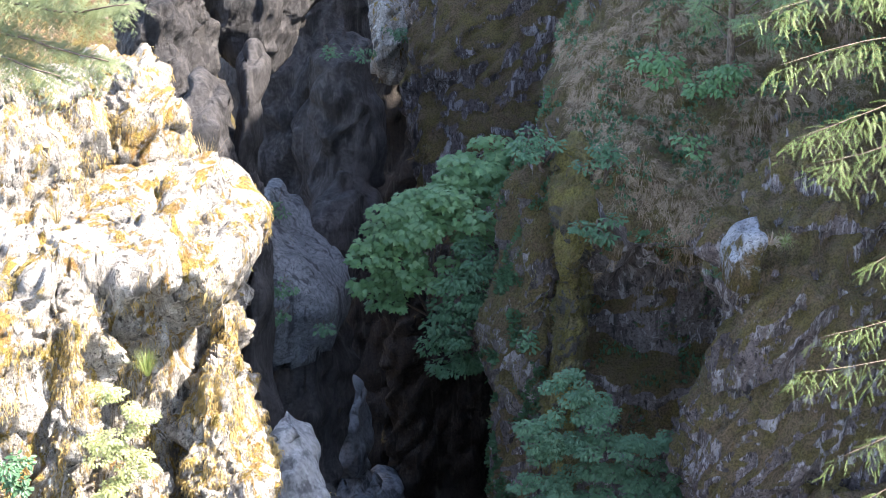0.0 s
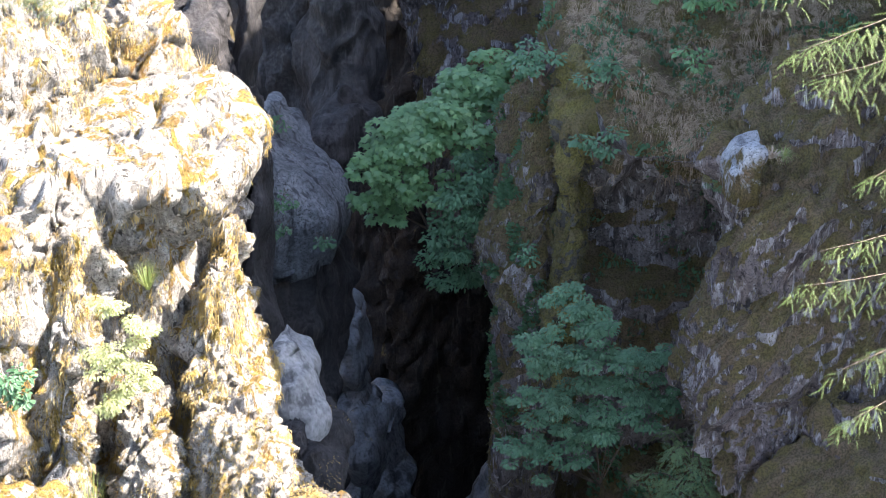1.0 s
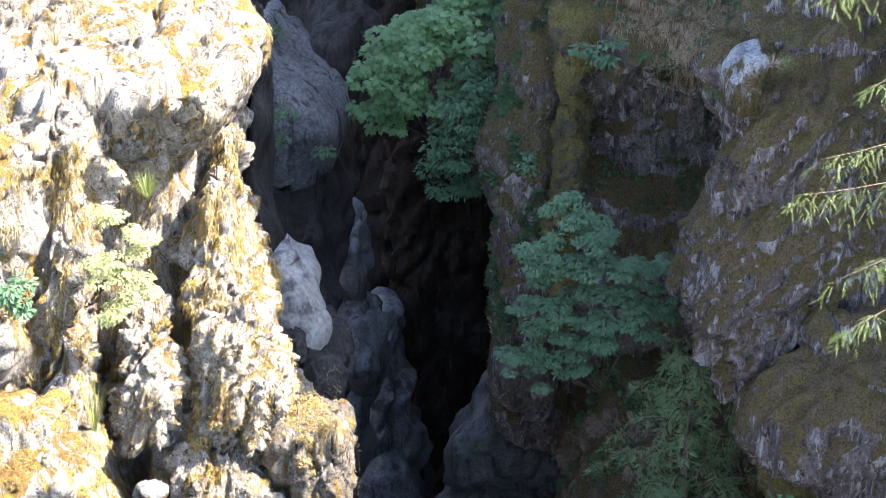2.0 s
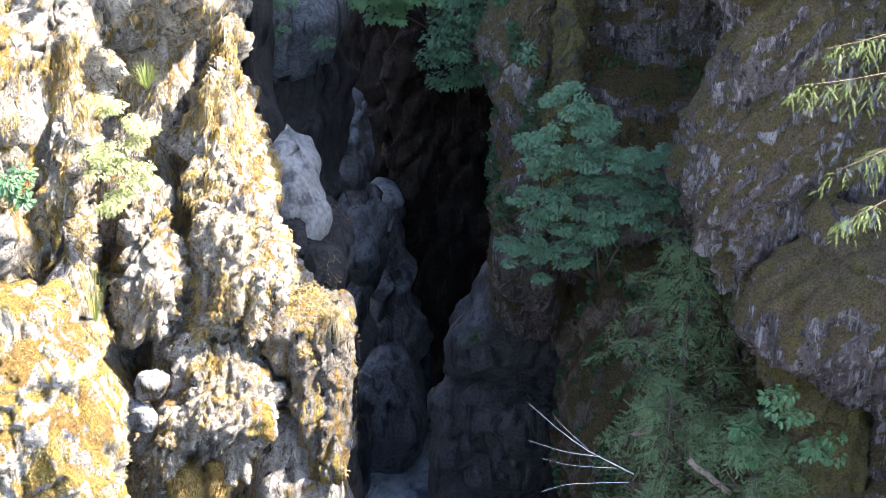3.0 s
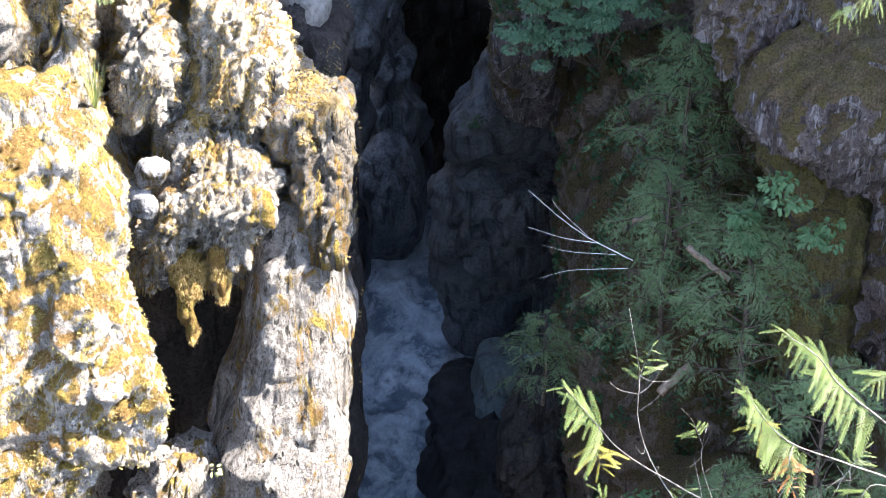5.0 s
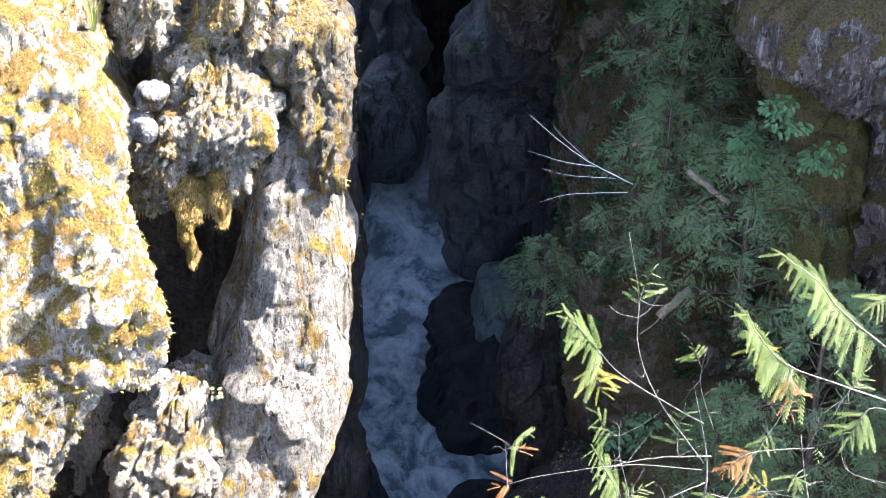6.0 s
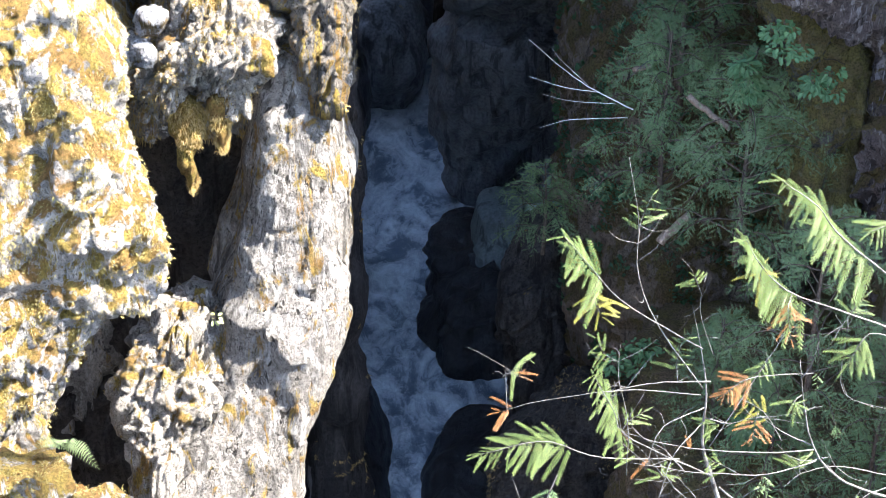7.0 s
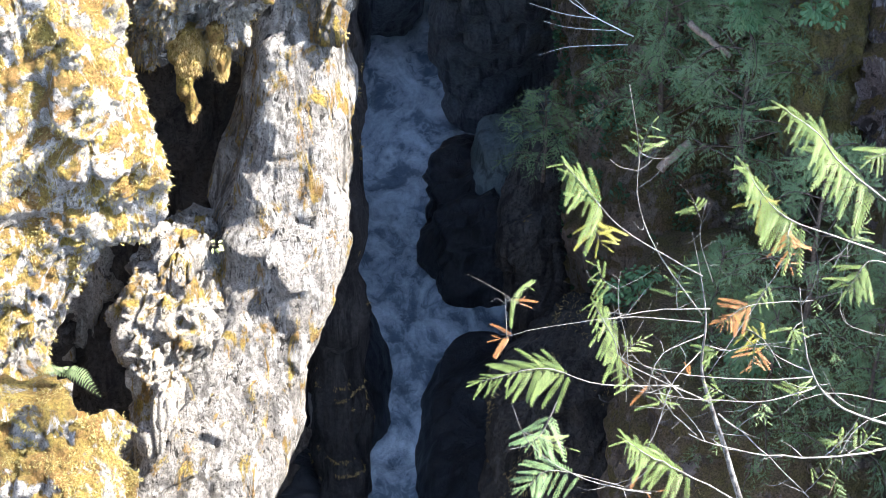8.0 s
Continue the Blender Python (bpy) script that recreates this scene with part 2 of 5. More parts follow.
# pale colour replaces sunlight that never reaches the flute
SUN_TONED = rock_material("sun_toned_rock", (0.14, 0.137, 0.134), (0.38, 0.37, 0.36), OLIVE, OLIVE, 0.0, 0.0, (0.55, 0.54, 0.52), 0.3, 0.2, 0.6, 0.3)
YELLOW_MOSS = rock_material("yellow_olive_moss_rock", (0.065, 0.06, 0.05), (0.18, 0.165, 0.14), (0.26, 0.225, 0.07), (0.21, 0.16, 0.075), 0.75, 0.2, (0.3, 0.28, 0.22), 0.2, 0.2)
MOSS_MAT = rock_material("thick_golden_moss", (0.12, 0.10, 0.05), (0.22, 0.17, 0.07), GOLD, RUST, 0.9, 0.1, (0.3, 0.26, 0.15), 0.1)


# ---- rocks ----
def unit_outline(power, n):
    """Points round a rounded square, closer together on the side towards -y."""
    a = np.linspace(0, 2 * math.pi, 4000, endpoint=False) - math.pi / 2
    x = np.sign(np.cos(a)) * np.abs(np.cos(a)) ** (2 / power)
    y = np.sign(np.sin(a)) * np.abs(np.sin(a)) ** (2 / power)
    step = np.hypot(np.diff(x, append=x[0]), np.diff(y, append=y[0])) * np.where(y < 0.25, 1.0, np.where(y < 0.92, 0.4, 0.12))
    s = np.concatenate([[0], np.cumsum(step)])
    want = np.arange(n) / n * s[-1]
    return np.interp(want, s[:-1], x), np.interp(want, s[:-1], y)


STYLE = {
    # broad: size, amount; facets: size, amount, ...; flutes: width, length, octaves, amount; tufts: width, amount; cracks: depth; fine: amount
    "craggy": dict(broad=(2.4, 0.20), facets=((0.95, 0.15), (0.36, 0.065), (0.14, 0.026)), cracks=0.20, fine=0.014),
    "draped": dict(broad=(2.0, 0.20), facets=((0.85, 0.15), (0.30, 0.07), (0.13, 0.03)), flutes=(0.17, 1.1, 3, 0.10), tufts=(0.13, 0.05), cracks=0.24, fine=0.026),
    "slab": dict(broad=(2.6, 0.17), facets=((1.9, 0.11), (0.6, 0.030), (0.2, 0.010)), flutes=(0.5, 2.4, 3, 0.02), cracks=0.07, fine=0.009),
    "wall": dict(broad=(2.4, 0.28), facets=((1.0, 0.17), (0.38, 0.07), (0.15, 0.022)), cracks=0.20, fine=0.016),
    "mossy": dict(broad=(1.7, 0.24), facets=((0.8, 0.10), (0.3, 0.045)), tufts=(0.20, 0.10), cracks=0.12, fine=0.026),
    "streaked": dict(broad=(2.0, 0.26), facets=((1.2, 0.14), (0.45, 0.05)), flutes=(0.42, 4.0, 4, 0.22), cracks=0.12, fine=0.016),
    "carved": dict(broad=(1.5, 0.34), facets=((0.9, 0.07), (0.35, 0.012)), flutes=(0.8, 1.9, 1, 0.15), fine=0.004),
    "polished": dict(broad=(1.6, 0.30), facets=((1.5, 0.10), (0.5, 0.02)), flutes=(0.75, 3.4, 1, 0.20), cracks=0.06, fine=0.006),
}


def relief(p, style, seed):
    """How far each point of a rock of that style stands out."""
    s = STYLE[style]
    size, amount = s["broad"]
    d = amount * fbm(p, (size, size, size * 0.9), 3, seed)
    warp = p + 0.07 * np.stack([perlin(p / 0.5 + 9, seed), perlin(p / 0.5 + 31, seed), perlin(p / 0.5 + 57, seed)], 1)
    dip = warp @ np.array([[0.90, 0.10, 0.42], [-0.05, 0.99, -0.10], [-0.43, 0.06, 0.90]])
    for k, (size, amount) in enumerate(s.get("facets", ())):
        v, edge = cells(dip + 5.3 * k, (size, size, size * 2.1), seed + 3 + k)
        d = d + amount * v
        if k < 2 and "cracks" in s:
            open_here = np.clip(2.5 * fbm(p, size * 1.6, 2, seed + 14 + k) + 0.35, 0, 1)
            d = d - s["cracks"] * (1.0 if k == 0 else 0.5) * np.exp(-(edge / 0.07) ** 2) * open_here
    if "flutes" in s:
        width, length, octaves, amount = s["flutes"]
        d = d + amount * fbm(dip, (width, width, length), octaves, seed + 5, ridged=True) * 0.8
    if "tufts" in s:  # cushions of moss that hang and end below in a lip
        width, amount = s["tufts"]
        v, edge = cells(warp * np.array([1, 1, 0.6]), (width, width, width), seed + 9, 0.3, 0.5)
        lump = np.clip(edge, 0, 0.5) * 2
        d = d + amount * lump * np.clip(0.5 + 1.4 * fbm(p, (0.9, 0.9, 1.5), 3, seed + 10), 0, 1.3)
    return d + s["fine"] * fbm(p, 0.13, 3, seed + 8)


def rock(name, rows, material, style="craggy", power=3.2, res=0.05, foot=-1.0, dome=0.35, tilt=0.0, dents=(), seed=0, label="", category="rock", gain=1.0, kind="", group=""):
    """A closed mass of rock. rows: (height, west, east, front, back), from below upwards; it goes on down to foot."""
    rows = np.array(rows, dtype=float)
    zs = np.arange(rows[0, 0], rows[-1, 0], res)
    below = np.arange(foot, rows[0, 0], 0.35) if foot < rows[0, 0] else np.zeros(0)
    z = np.concatenate([below, zs, rows[-1:, 0]])
    sec = np.stack([np.interp(z, rows[:, 0], rows[:, k]) for k in (1, 2, 3, 4)], 1)
    soft = max(1, int(0.25 / res))
    for k in range(4):
        pad = np.concatenate([np.full(soft, sec[0, k]), sec[:, k], np.full(soft, sec[-1, k])])
        sec[:, k] = np.convolve(pad, np.ones(2 * soft + 1) / (2 * soft + 1), "valid")
    wide, deep = np.mean(sec[:, 1] - sec[:, 0]), np.mean(sec[:, 3] - sec[:, 2])
    n = int(np.clip((wide + 1.25 * deep) / res, 24, 420))
    ux, uy = unit_outline(power, n)
    cx, rx = (sec[:, 0] + sec[:, 1]) / 2, (sec[:, 1] - sec[:, 0]) / 2
    cy, ry = (sec[:, 2] + sec[:, 3]) / 2, (sec[:, 3] - sec[:, 2]) / 2
    # the rounded shoulder and the top
    rim = min(0.25, 0.4 * min(rx[-1], ry[-1]))
    turn = np.linspace(0, math.pi / 2, 6)[1:]
    scale = 1 - rim / min(rx[-1], ry[-1]) * (1 - np.cos(turn))
    inner = np.linspace(scale[-1], 0.02, max(6, int(min(rx[-1], ry[-1]) / res / 1.2)))[1:]
    s = np.concatenate([np.ones(len(z)), scale, inner])
    zz = np.concatenate([z, z[-1] + rim * np.sin(turn), z[-1] + rim + dome * (1 - (inner / scale[-1]) ** 2)])
    k = np.minimum(np.arange(len(zz)), len(z) - 1)
    X = cx[k][:, None] + (rx[k] * s)[:, None] * ux[None]
    Y = cy[k][:, None] + (ry[k] * s)[:, None] * uy[None]
    top = np.clip((zz - z[-1]) / rim, 0, 1)[:, None]
    Z = zz[:, None] + 0 * X + top * tilt * (Y - cy[k][:, None])
    P = np.stack([X, Y, Z], 2)
    du = np.roll(P, -1, 1) - np.roll(P, 1, 1)
    dv = np.gradient(P, axis=0)
    N = np.cross(du, dv)
    N /= np.linalg.norm(N, axis=2)[:, :, None] + 1e-9
    flat = P.reshape(-1, 3)
    d = relief(flat, style, seed)
    d = (d - d.mean()) * gain
    P = P + N * d.reshape(P.shape[:2])[:, :, None]
    for x, h, w, t, depth in dents:  # hollows (+) and bulges (-) in the front
        ragged = 0.22 * fbm(flat, 0.8, 3, seed + 11).reshape(X.shape)
        r = np.hypot((X - x) / w, (Z - h) / t) + ragged
        P[:, :, 1] += depth * np.clip((1.15 - r) / 0.35, 0, 1) ** 1.0 * (N[:, :, 1] < 0.2)
    m = len(zz)
    i = np.arange(m - 1)[:, None] * n + np.arange(n)[None]
    j = np.arange(m - 1)[:, None] * n + (np.arange(n)[None] + 1) % n
    quads = np.stack([i, j, j + n, i + n], 2).reshape(-1, 4)
    verts = np.concatenate([P.reshape(-1, 3), P[-1].mean(0)[None]])
    last = (m - 1) * n
    fan = np.stack([last + np.arange(n), last + (np.arange(n) + 1) % n, np.full(n, m * n)], 1)
    verts = np.concatenate([verts, P[0].mean(0)[None]])
    under = np.stack([(np.arange(n) + 1) % n, np.arange(n), np.full(n, m * n + 1)], 1)
    ob = new(name, mesh_of(name, verts, [quads, fan, under], material))
    tagged(ob, label, category, group, kind)
    return ob


# ---- the river and the land around ----
def land(name, corner, far, step, height, material, label, category, kind="structure"):
    xs, ys = np.arange(corner[0], far[0] + step, step), np.arange(corner[1], far[1] + step, step)
    gx, gy = np.meshgrid(xs, ys)
    gz = height(gx.ravel(), gy.ravel()).reshape(gx.shape)
    n = len(xs)
    i = (np.arange(len(ys) - 1)[:, None] * n + np.arange(n - 1)[None]).ravel()
    ob = new(name, mesh_of(name, np.stack([gx, gy, gz], 2).reshape(-1, 3), [np.stack([i, i + 1, i + n + 1, i + n], 1)], material))
    return tagged(ob, label, category, kind=kind)


def river_height(x, y):
    p = np.stack([x, y, 0 * x], 1)
    q = p + 0.5 * np.stack([perlin(p / 1.3, 4), perlin(p / 1.3, 5), 0 * x], 1)
    rough = np.clip(0.6 + 0.5 * perlin(p / 6.0, 9), 0.25, 1.2)
    return rough * (0.11 * fbm(q, (0.9, 1.3, 1), 4, 21, ridged=True) + 0.06 * fbm(q, (0.35, 0.5, 1), 3, 33)) - 0.03


def water_material():
    m = Nodes("river_water")
    warp = m.noise(1.0, 8, 0.58, m.scaled((0.75, 0.42, 1)), 1.8)
    lace = m.noise(3.6, 8, 0.7, m.scaled((1.1, 0.7, 1)), 1.2)
    high = m.t.nodes.new("ShaderNodeSeparateXYZ")
    m.link(m.pos.outputs["Position"], high.inputs[0])
    foam = m.ramp(m.math("ADD", m.math("ADD", m.math("MULTIPLY", warp, 0.7), m.math("MULTIPLY", lace, 0.38)), m.math("MULTIPLY", high.outputs[2], 0.9)), 0.42, 0.80)
    col = m.mix(foam, (0.08, 0.112, 0.145), (0.50, 0.565, 0.62))
    m.bump(m.noise(14.0, 5, 0.6), 0.4, 0.05)
    m.bsdf.inputs["IOR"].default_value = 1.33
    return m.done(col, m.ramp(foam, 0.0, 1.0, 0.22, 0.7), 0.5)


land("water", (-5.5, -30), (5, 66), 0.13, river_height, water_material(), "steel-blue white-water river with streaks of foam", "river")


def valley_floor(x, y):
    p = np.stack([x, y, 0 * x], 1)
    left = np.clip((-x - 8.0) / 12.0, 0, 1) * 26
    # unseen rise on the right, added to block the sun; lower beyond y 52
    shade_hill = np.clip((y - 24.0) / 4.0, 0, 1) * (1 - 0.34 * np.clip((y - 52.0) / 3.0, 0, 1))
    right = np.clip((x - 6.5) / 4.0, 0, 1) * (19 + 25 * shade_hill)
    ahead = np.clip((y - 66) / 10.0, 0, 1) * 26
    top = np.maximum(np.maximum(left, right), ahead)
    return -2.5 + top + 1.2 * fbm(p, 14.0, 4, 61) * np.clip(top / 10, 0, 1)


land("ground", (-240, -240), (240, 280), 3.0, valley_floor, EARTH, "forest ground above the rocky gorge", "ground")

# ---- rocks of the left side, in the sun ----
L, C, Rr = "rocks in the sun", "carved rocks in the chasm", "rocks in the shade"
rock("ledge_block", [(19.86, -9.04, -3.84, 30.0, 34.6), (21.43, -8.93, -3.71, 30.3, 34.9), (22.22, -8.82, -3.58, 30.2, 34.8), (23.1, -8.58, -3.2, 29.6, 34.2), (23.74, -8.31, -2.9, 28.75, 33.35), (24.06, -8.26, -2.84, 28.7, 33.3)], SUNNY, "craggy", 4.0, 0.035, foot=18.50, dome=0.1, tilt=0.03, seed=1, gain=0.85, label="sunlit grey rock ledge with dry moss on its flat top", group=L)
rock("rock_rib", [(17.8, -5.94, -5.25, 27.6, 29.2), (19.74, -5.85, -5.18, 27.6, 29.2), (21.08, -5.87, -5.12, 27.7, 29.3), (22.37, -5.82, -5.03, 27.8, 29.4), (23.51, -5.78, -5.0, 28.0, 29.6), (24.16, -5.83, -5.07, 28.3, 29.9)], SUNNY, "draped", 3, 0.03, foot=17.00, dome=0.2, seed=2, label="narrow upright rock rib with orange moss, in the sun", group=L)
rock("rock_block", [(19.47, -8.32, -5.95, 27.8, 30.0), (20.99, -8.05, -6.01, 27.4, 29.6), (22.07, -7.84, -5.75, 27.0, 29.2), (23.45, -7.7, -5.59, 27.0, 29.2), (23.83, -7.71, -5.71, 27.2, 29.4)], SUNNY, "craggy", 3.5, 0.035, foot=17.00, dome=0.2, seed=3, label="pale sunlit rock block with moss on its side", group=L)
rock("rock_spur", [(15.95, -7.67, -1.72, 28.3, 31.1), (16.46, -7.56, -1.69, 28.0, 30.8), (17.17, -7.51, -1.71, 28.2, 31.0), (18.33, -6.39, -1.76, 28.5, 31.3), (18.67, -5.59, -2.24, 28.7, 31.5), (19.42, -5.04, -2.63, 28.9, 31.7), (20.25, -4.41, -2.73, 29.2, 32.0), (21.17, -3.89, -3.09, 29.5, 32.3), (21.84, -3.76, -3.18, 29.7, 32.5), (22.23, -3.48, -3.07, 30.0, 32.8)], SUNNY, "draped", 3.2, 0.04, foot=15.85, dome=0.2, seed=4, dents=[(-4.1, 21.97, 0.5, 0.82, 0.8), (-4.29, 20.55, 0.33, 0.56, 0.7), (-3.95, 20.1, 0.3, 0.45, 0.9), (-4.72, 18.5, 0.3, 0.9, 1.1), (-4.35, 16.95, 0.85, 0.3, 1.0), (-3.3, 16.6, 0.2, 0.4, 0.8)], label="tall sunlit rock spur with mossy ledges above a dark hollow", category="cliff", group=L)
rock("hollow_wall", [(3.14, -9.64, -3.47, 29.8, 31.8), (5.89, -9.28, -2.9, 30.2, 32.2), (8.59, -8.92, -2.37, 30.4, 32.4), (11.09, -8.62, -1.98, 30.6, 32.6), (13.08, -8.36, -1.82, 30.6, 32.6), (14.97, -8.1, -1.77, 30.4, 32.4)], DARK_SHADE, "wall", 3.2, 0.06, dome=0.2, seed=45, label="rock at the back of a hollow, its shade coloured dark", category="cliff", group=L)
for rows, mat, sty, sd, text, cat in (
    ([(16.29, -3.68, -3.15, 28.2, 29.8), (17.11, -3.82, -2.77, 27.4, 29.0), (17.7, -4.01, -2.59, 27.1, 28.7), (18.18, -4.08, -2.55, 27.3, 28.9), (18.33, -3.78, -2.8, 27.7, 29.3)], SUNNY, "draped", 46, "overhanging rock lip thick with golden moss", "rock"),
    ([(16.46, -4.68, -4.15, 27.9, 29.1), (17.1, -4.71, -3.88, 27.3, 28.5), (17.52, -4.84, -3.71, 27.2, 28.4), (17.63, -4.84, -3.82, 27.5, 28.7)], SUNNY, "draped", 47, "small overhanging lip covered in golden moss", "rock"),
    ([(15.38, -3.91, -3.84, 27.5, 28.0), (15.71, -3.93, -3.79, 27.4, 27.9), (16.27, -4.02, -3.71, 27.35, 27.85), (16.58, -4.11, -3.65, 27.35, 27.85), (16.84, -4.08, -3.69, 27.5, 28.0)], MOSS_MAT, "mossy", 48, "cone of golden moss hanging into the hollow", "moss clump"),
    ([(16.18, -3.39, -3.32, 27.5, 27.9), (16.43, -3.43, -3.29, 27.4, 27.8), (16.79, -3.51, -3.25, 27.4, 27.8), (17.03, -3.54, -3.25, 27.5, 27.9)], MOSS_MAT, "mossy", 49, "thin tail of moss hanging into the hollow", "moss clump"),
    ([(18.38, -4.52, -4.15, 27.3, 27.8), (18.5, -4.46, -3.95, 27.2, 27.7), (18.6, -4.3, -3.95, 27.3, 27.8)], LOOSE_WHITE, "craggy", 50, "white broken stone shining in the sun", "stone"),
    ([(17.8, -4.8, -4.4, 27.1, 27.6), (17.9, -4.78, -4.2, 27.0, 27.5), (17.98, -4.6, -4.18, 27.1, 27.6)], LOOSE_WHITE, "craggy", 51, "small white broken stone on the lip", "stone"),
    ([(18.78, -4.75, -4.03, 28.1, 29.4), (19.6, -4.77, -3.91, 28.0, 29.3), (20.21, -4.76, -3.95, 28.1, 29.4), (20.48, -4.68, -4.05, 28.4, 29.7)], SUNNY, "draped", 52, "sunlit rock lump with hanging moss", "rock"),
    ([(18.75, -3.57, -2.59, 28.2, 29.4), (19.48, -3.65, -2.43, 28.1, 29.3), (20.14, -3.68, -2.46, 28.3, 29.5), (20.45, -3.61, -2.64, 28.6, 29.8)], SUNNY, "draped", 53, "rounded sunlit rock with rusty moss", "rock"),
):
    rock("mossy_rock" if cat == "rock" else cat.replace(" ", "_"), rows, mat, sty, 3.0, 0.025, foot=rows[0][0] - 0.05, dome=0.05, seed=sd, gain={"stone": 1.0, "moss clump": 0.4}.get(cat, 1.1), label=text, category=cat, group=L)
rock("hollow_rib", [(11.2, -5.1, -4.1, 25.7, 27.6), (12.0, -5.16, -3.55, 25.9, 27.8), (12.5, -5.0, -3.4, 26.3, 28.2), (12.9, -4.6, -3.35, 26.7, 28.6)], SUNNY, "draped", 2.6, 0.03, foot=9.5, dome=0.1, seed=145, gain=0.8, label="half-lit rock step with moss inside the hollow", group=L)
rock("moss_curtain", [(16.9, -1.95, -1.5, 27.6, 29.2), (17.54, -2.22, -1.44, 27.7, 29.3), (18.11, -2.46, -1.35, 27.9, 29.5), (18.81, -2.61, -1.39, 28.1, 29.7)], CURTAIN, "draped", 2.8, 0.03, foot=16.65, dome=0.2, seed=147, gain=0.7, label="rock edge coloured dark as if shaded, under streaks of hanging golden moss", group=L)
rock("bare_cliff", [(5.39, -6.87, -3.51, 23.2, 25.8), (8.5, -5.69, -2.8, 24.8, 27.4), (10.09, -5.02, -2.31, 25.4, 28.0), (11.87, -4.16, -1.87, 26.2, 28.8), (13.66, -3.45, -1.56, 26.9, 29.5), (15.16, -3.07, -1.45, 27.3, 29.9), (16.61, -2.78, -1.65, 27.7, 30.3), (17.1, -2.51, -1.73, 28.0, 30.6)], FACE, "slab", 3.4, 0.035, dome=0.2, seed=44, gain=1.1, label="smooth bare grey rock face in the sun", category="cliff", group=L)
rock("mossy_bluff", [(12.88, -8.7, -6.05, 23.2, 25.4), (14.44, -8.5, -5.62, 23.3, 25.5), (15.4, -8.4, -4.89, 23.4, 25.5), (16.1, -8.27, -4.10, 23.4, 25.4), (16.81, -8.11, -3.88, 23.5, 25.3), (17.7, -7.99, -4.09, 23.6, 25.4), (18.48, -7.91, -4.37, 23.8, 25.6), (19.43, -7.82, -4.52, 24.0, 25.8), (20.5, -7.76, -4.86, 24.4, 26.2), (20.69, -7.85, -5.33, 24.9, 26.7)], BLUFF, "mossy", 3.4, 0.03, dome=0.15, tilt=-0.5, seed=5, label="sunlit rock bluff covered in yellow moss", group=L)
rock("moss_boulder", [(13.43, -6.82, -4.03, 19.8, 21.0), (14.59, -6.67, -4.22, 20.1, 21.3), (14.96, -6.66, -4.38, 20.4, 21.6), (15.02, -6.68, -4.58, 20.6, 21.8), (15.09, -6.72, -5.2, 20.9, 22.1)], BLUFF, "mossy", 2.6, 0.03, dome=0.05, tilt=-0.8, seed=6, label="boulder cushioned with bright yellow-green moss", category="boulder", group=L)
rock("rock_crag", [(23.16, -6.11, -4.02, 32.8, 34.3), (23.98, -5.98, -4.06, 32.9, 34.4), (24.61, -5.88, -4.12, 33.0, 34.5), (25.11, -5.8, -4.19, 33.2, 34.7), (25.47, -5.75, -4.48, 33.6, 35.1)], SUNNY, "craggy", 3.2, 0.03, dome=0.1, tilt=-0.3, seed=7, label="cracked sunlit crag behind the ledge", group=L)
rock("rock_crag", [(23.11, -8.86, -5.89, 30.4, 32.0), (23.85, -8.84, -5.67, 30.6, 32.2), (24.6, -8.88, -5.48, 31.0, 32.6), (25.31, -8.9, -5.45, 31.3, 32.9), (25.71, -8.94, -5.69, 31.6, 33.2)], SUNNY, "craggy", 3.2, 0.035, dome=0.1, tilt=-0.3, seed=8, label="mossy sunlit crag with dark vertical cracks", group=L)
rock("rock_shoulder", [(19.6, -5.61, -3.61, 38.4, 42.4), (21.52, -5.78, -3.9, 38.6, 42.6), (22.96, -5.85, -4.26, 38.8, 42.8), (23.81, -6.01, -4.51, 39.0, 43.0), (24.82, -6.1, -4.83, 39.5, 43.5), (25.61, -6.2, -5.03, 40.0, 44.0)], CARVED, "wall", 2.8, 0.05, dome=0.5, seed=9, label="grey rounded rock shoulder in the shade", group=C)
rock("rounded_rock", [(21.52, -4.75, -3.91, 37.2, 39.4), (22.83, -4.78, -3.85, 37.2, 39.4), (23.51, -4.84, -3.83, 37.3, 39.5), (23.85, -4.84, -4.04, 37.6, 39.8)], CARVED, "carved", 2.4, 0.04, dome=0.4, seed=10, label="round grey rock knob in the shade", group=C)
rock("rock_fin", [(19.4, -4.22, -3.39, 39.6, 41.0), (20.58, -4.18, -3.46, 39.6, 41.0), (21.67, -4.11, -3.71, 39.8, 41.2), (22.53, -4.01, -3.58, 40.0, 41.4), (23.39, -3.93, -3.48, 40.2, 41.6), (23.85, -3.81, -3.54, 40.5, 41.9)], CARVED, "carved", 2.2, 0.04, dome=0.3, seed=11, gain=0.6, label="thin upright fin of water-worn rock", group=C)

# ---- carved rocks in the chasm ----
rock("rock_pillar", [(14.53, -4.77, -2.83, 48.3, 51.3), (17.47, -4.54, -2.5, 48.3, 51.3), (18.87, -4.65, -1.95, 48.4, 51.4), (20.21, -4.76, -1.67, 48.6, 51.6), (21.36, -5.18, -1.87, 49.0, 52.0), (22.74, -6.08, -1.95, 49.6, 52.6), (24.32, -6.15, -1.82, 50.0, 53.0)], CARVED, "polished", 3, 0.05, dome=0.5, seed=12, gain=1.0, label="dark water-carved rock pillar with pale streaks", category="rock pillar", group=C)
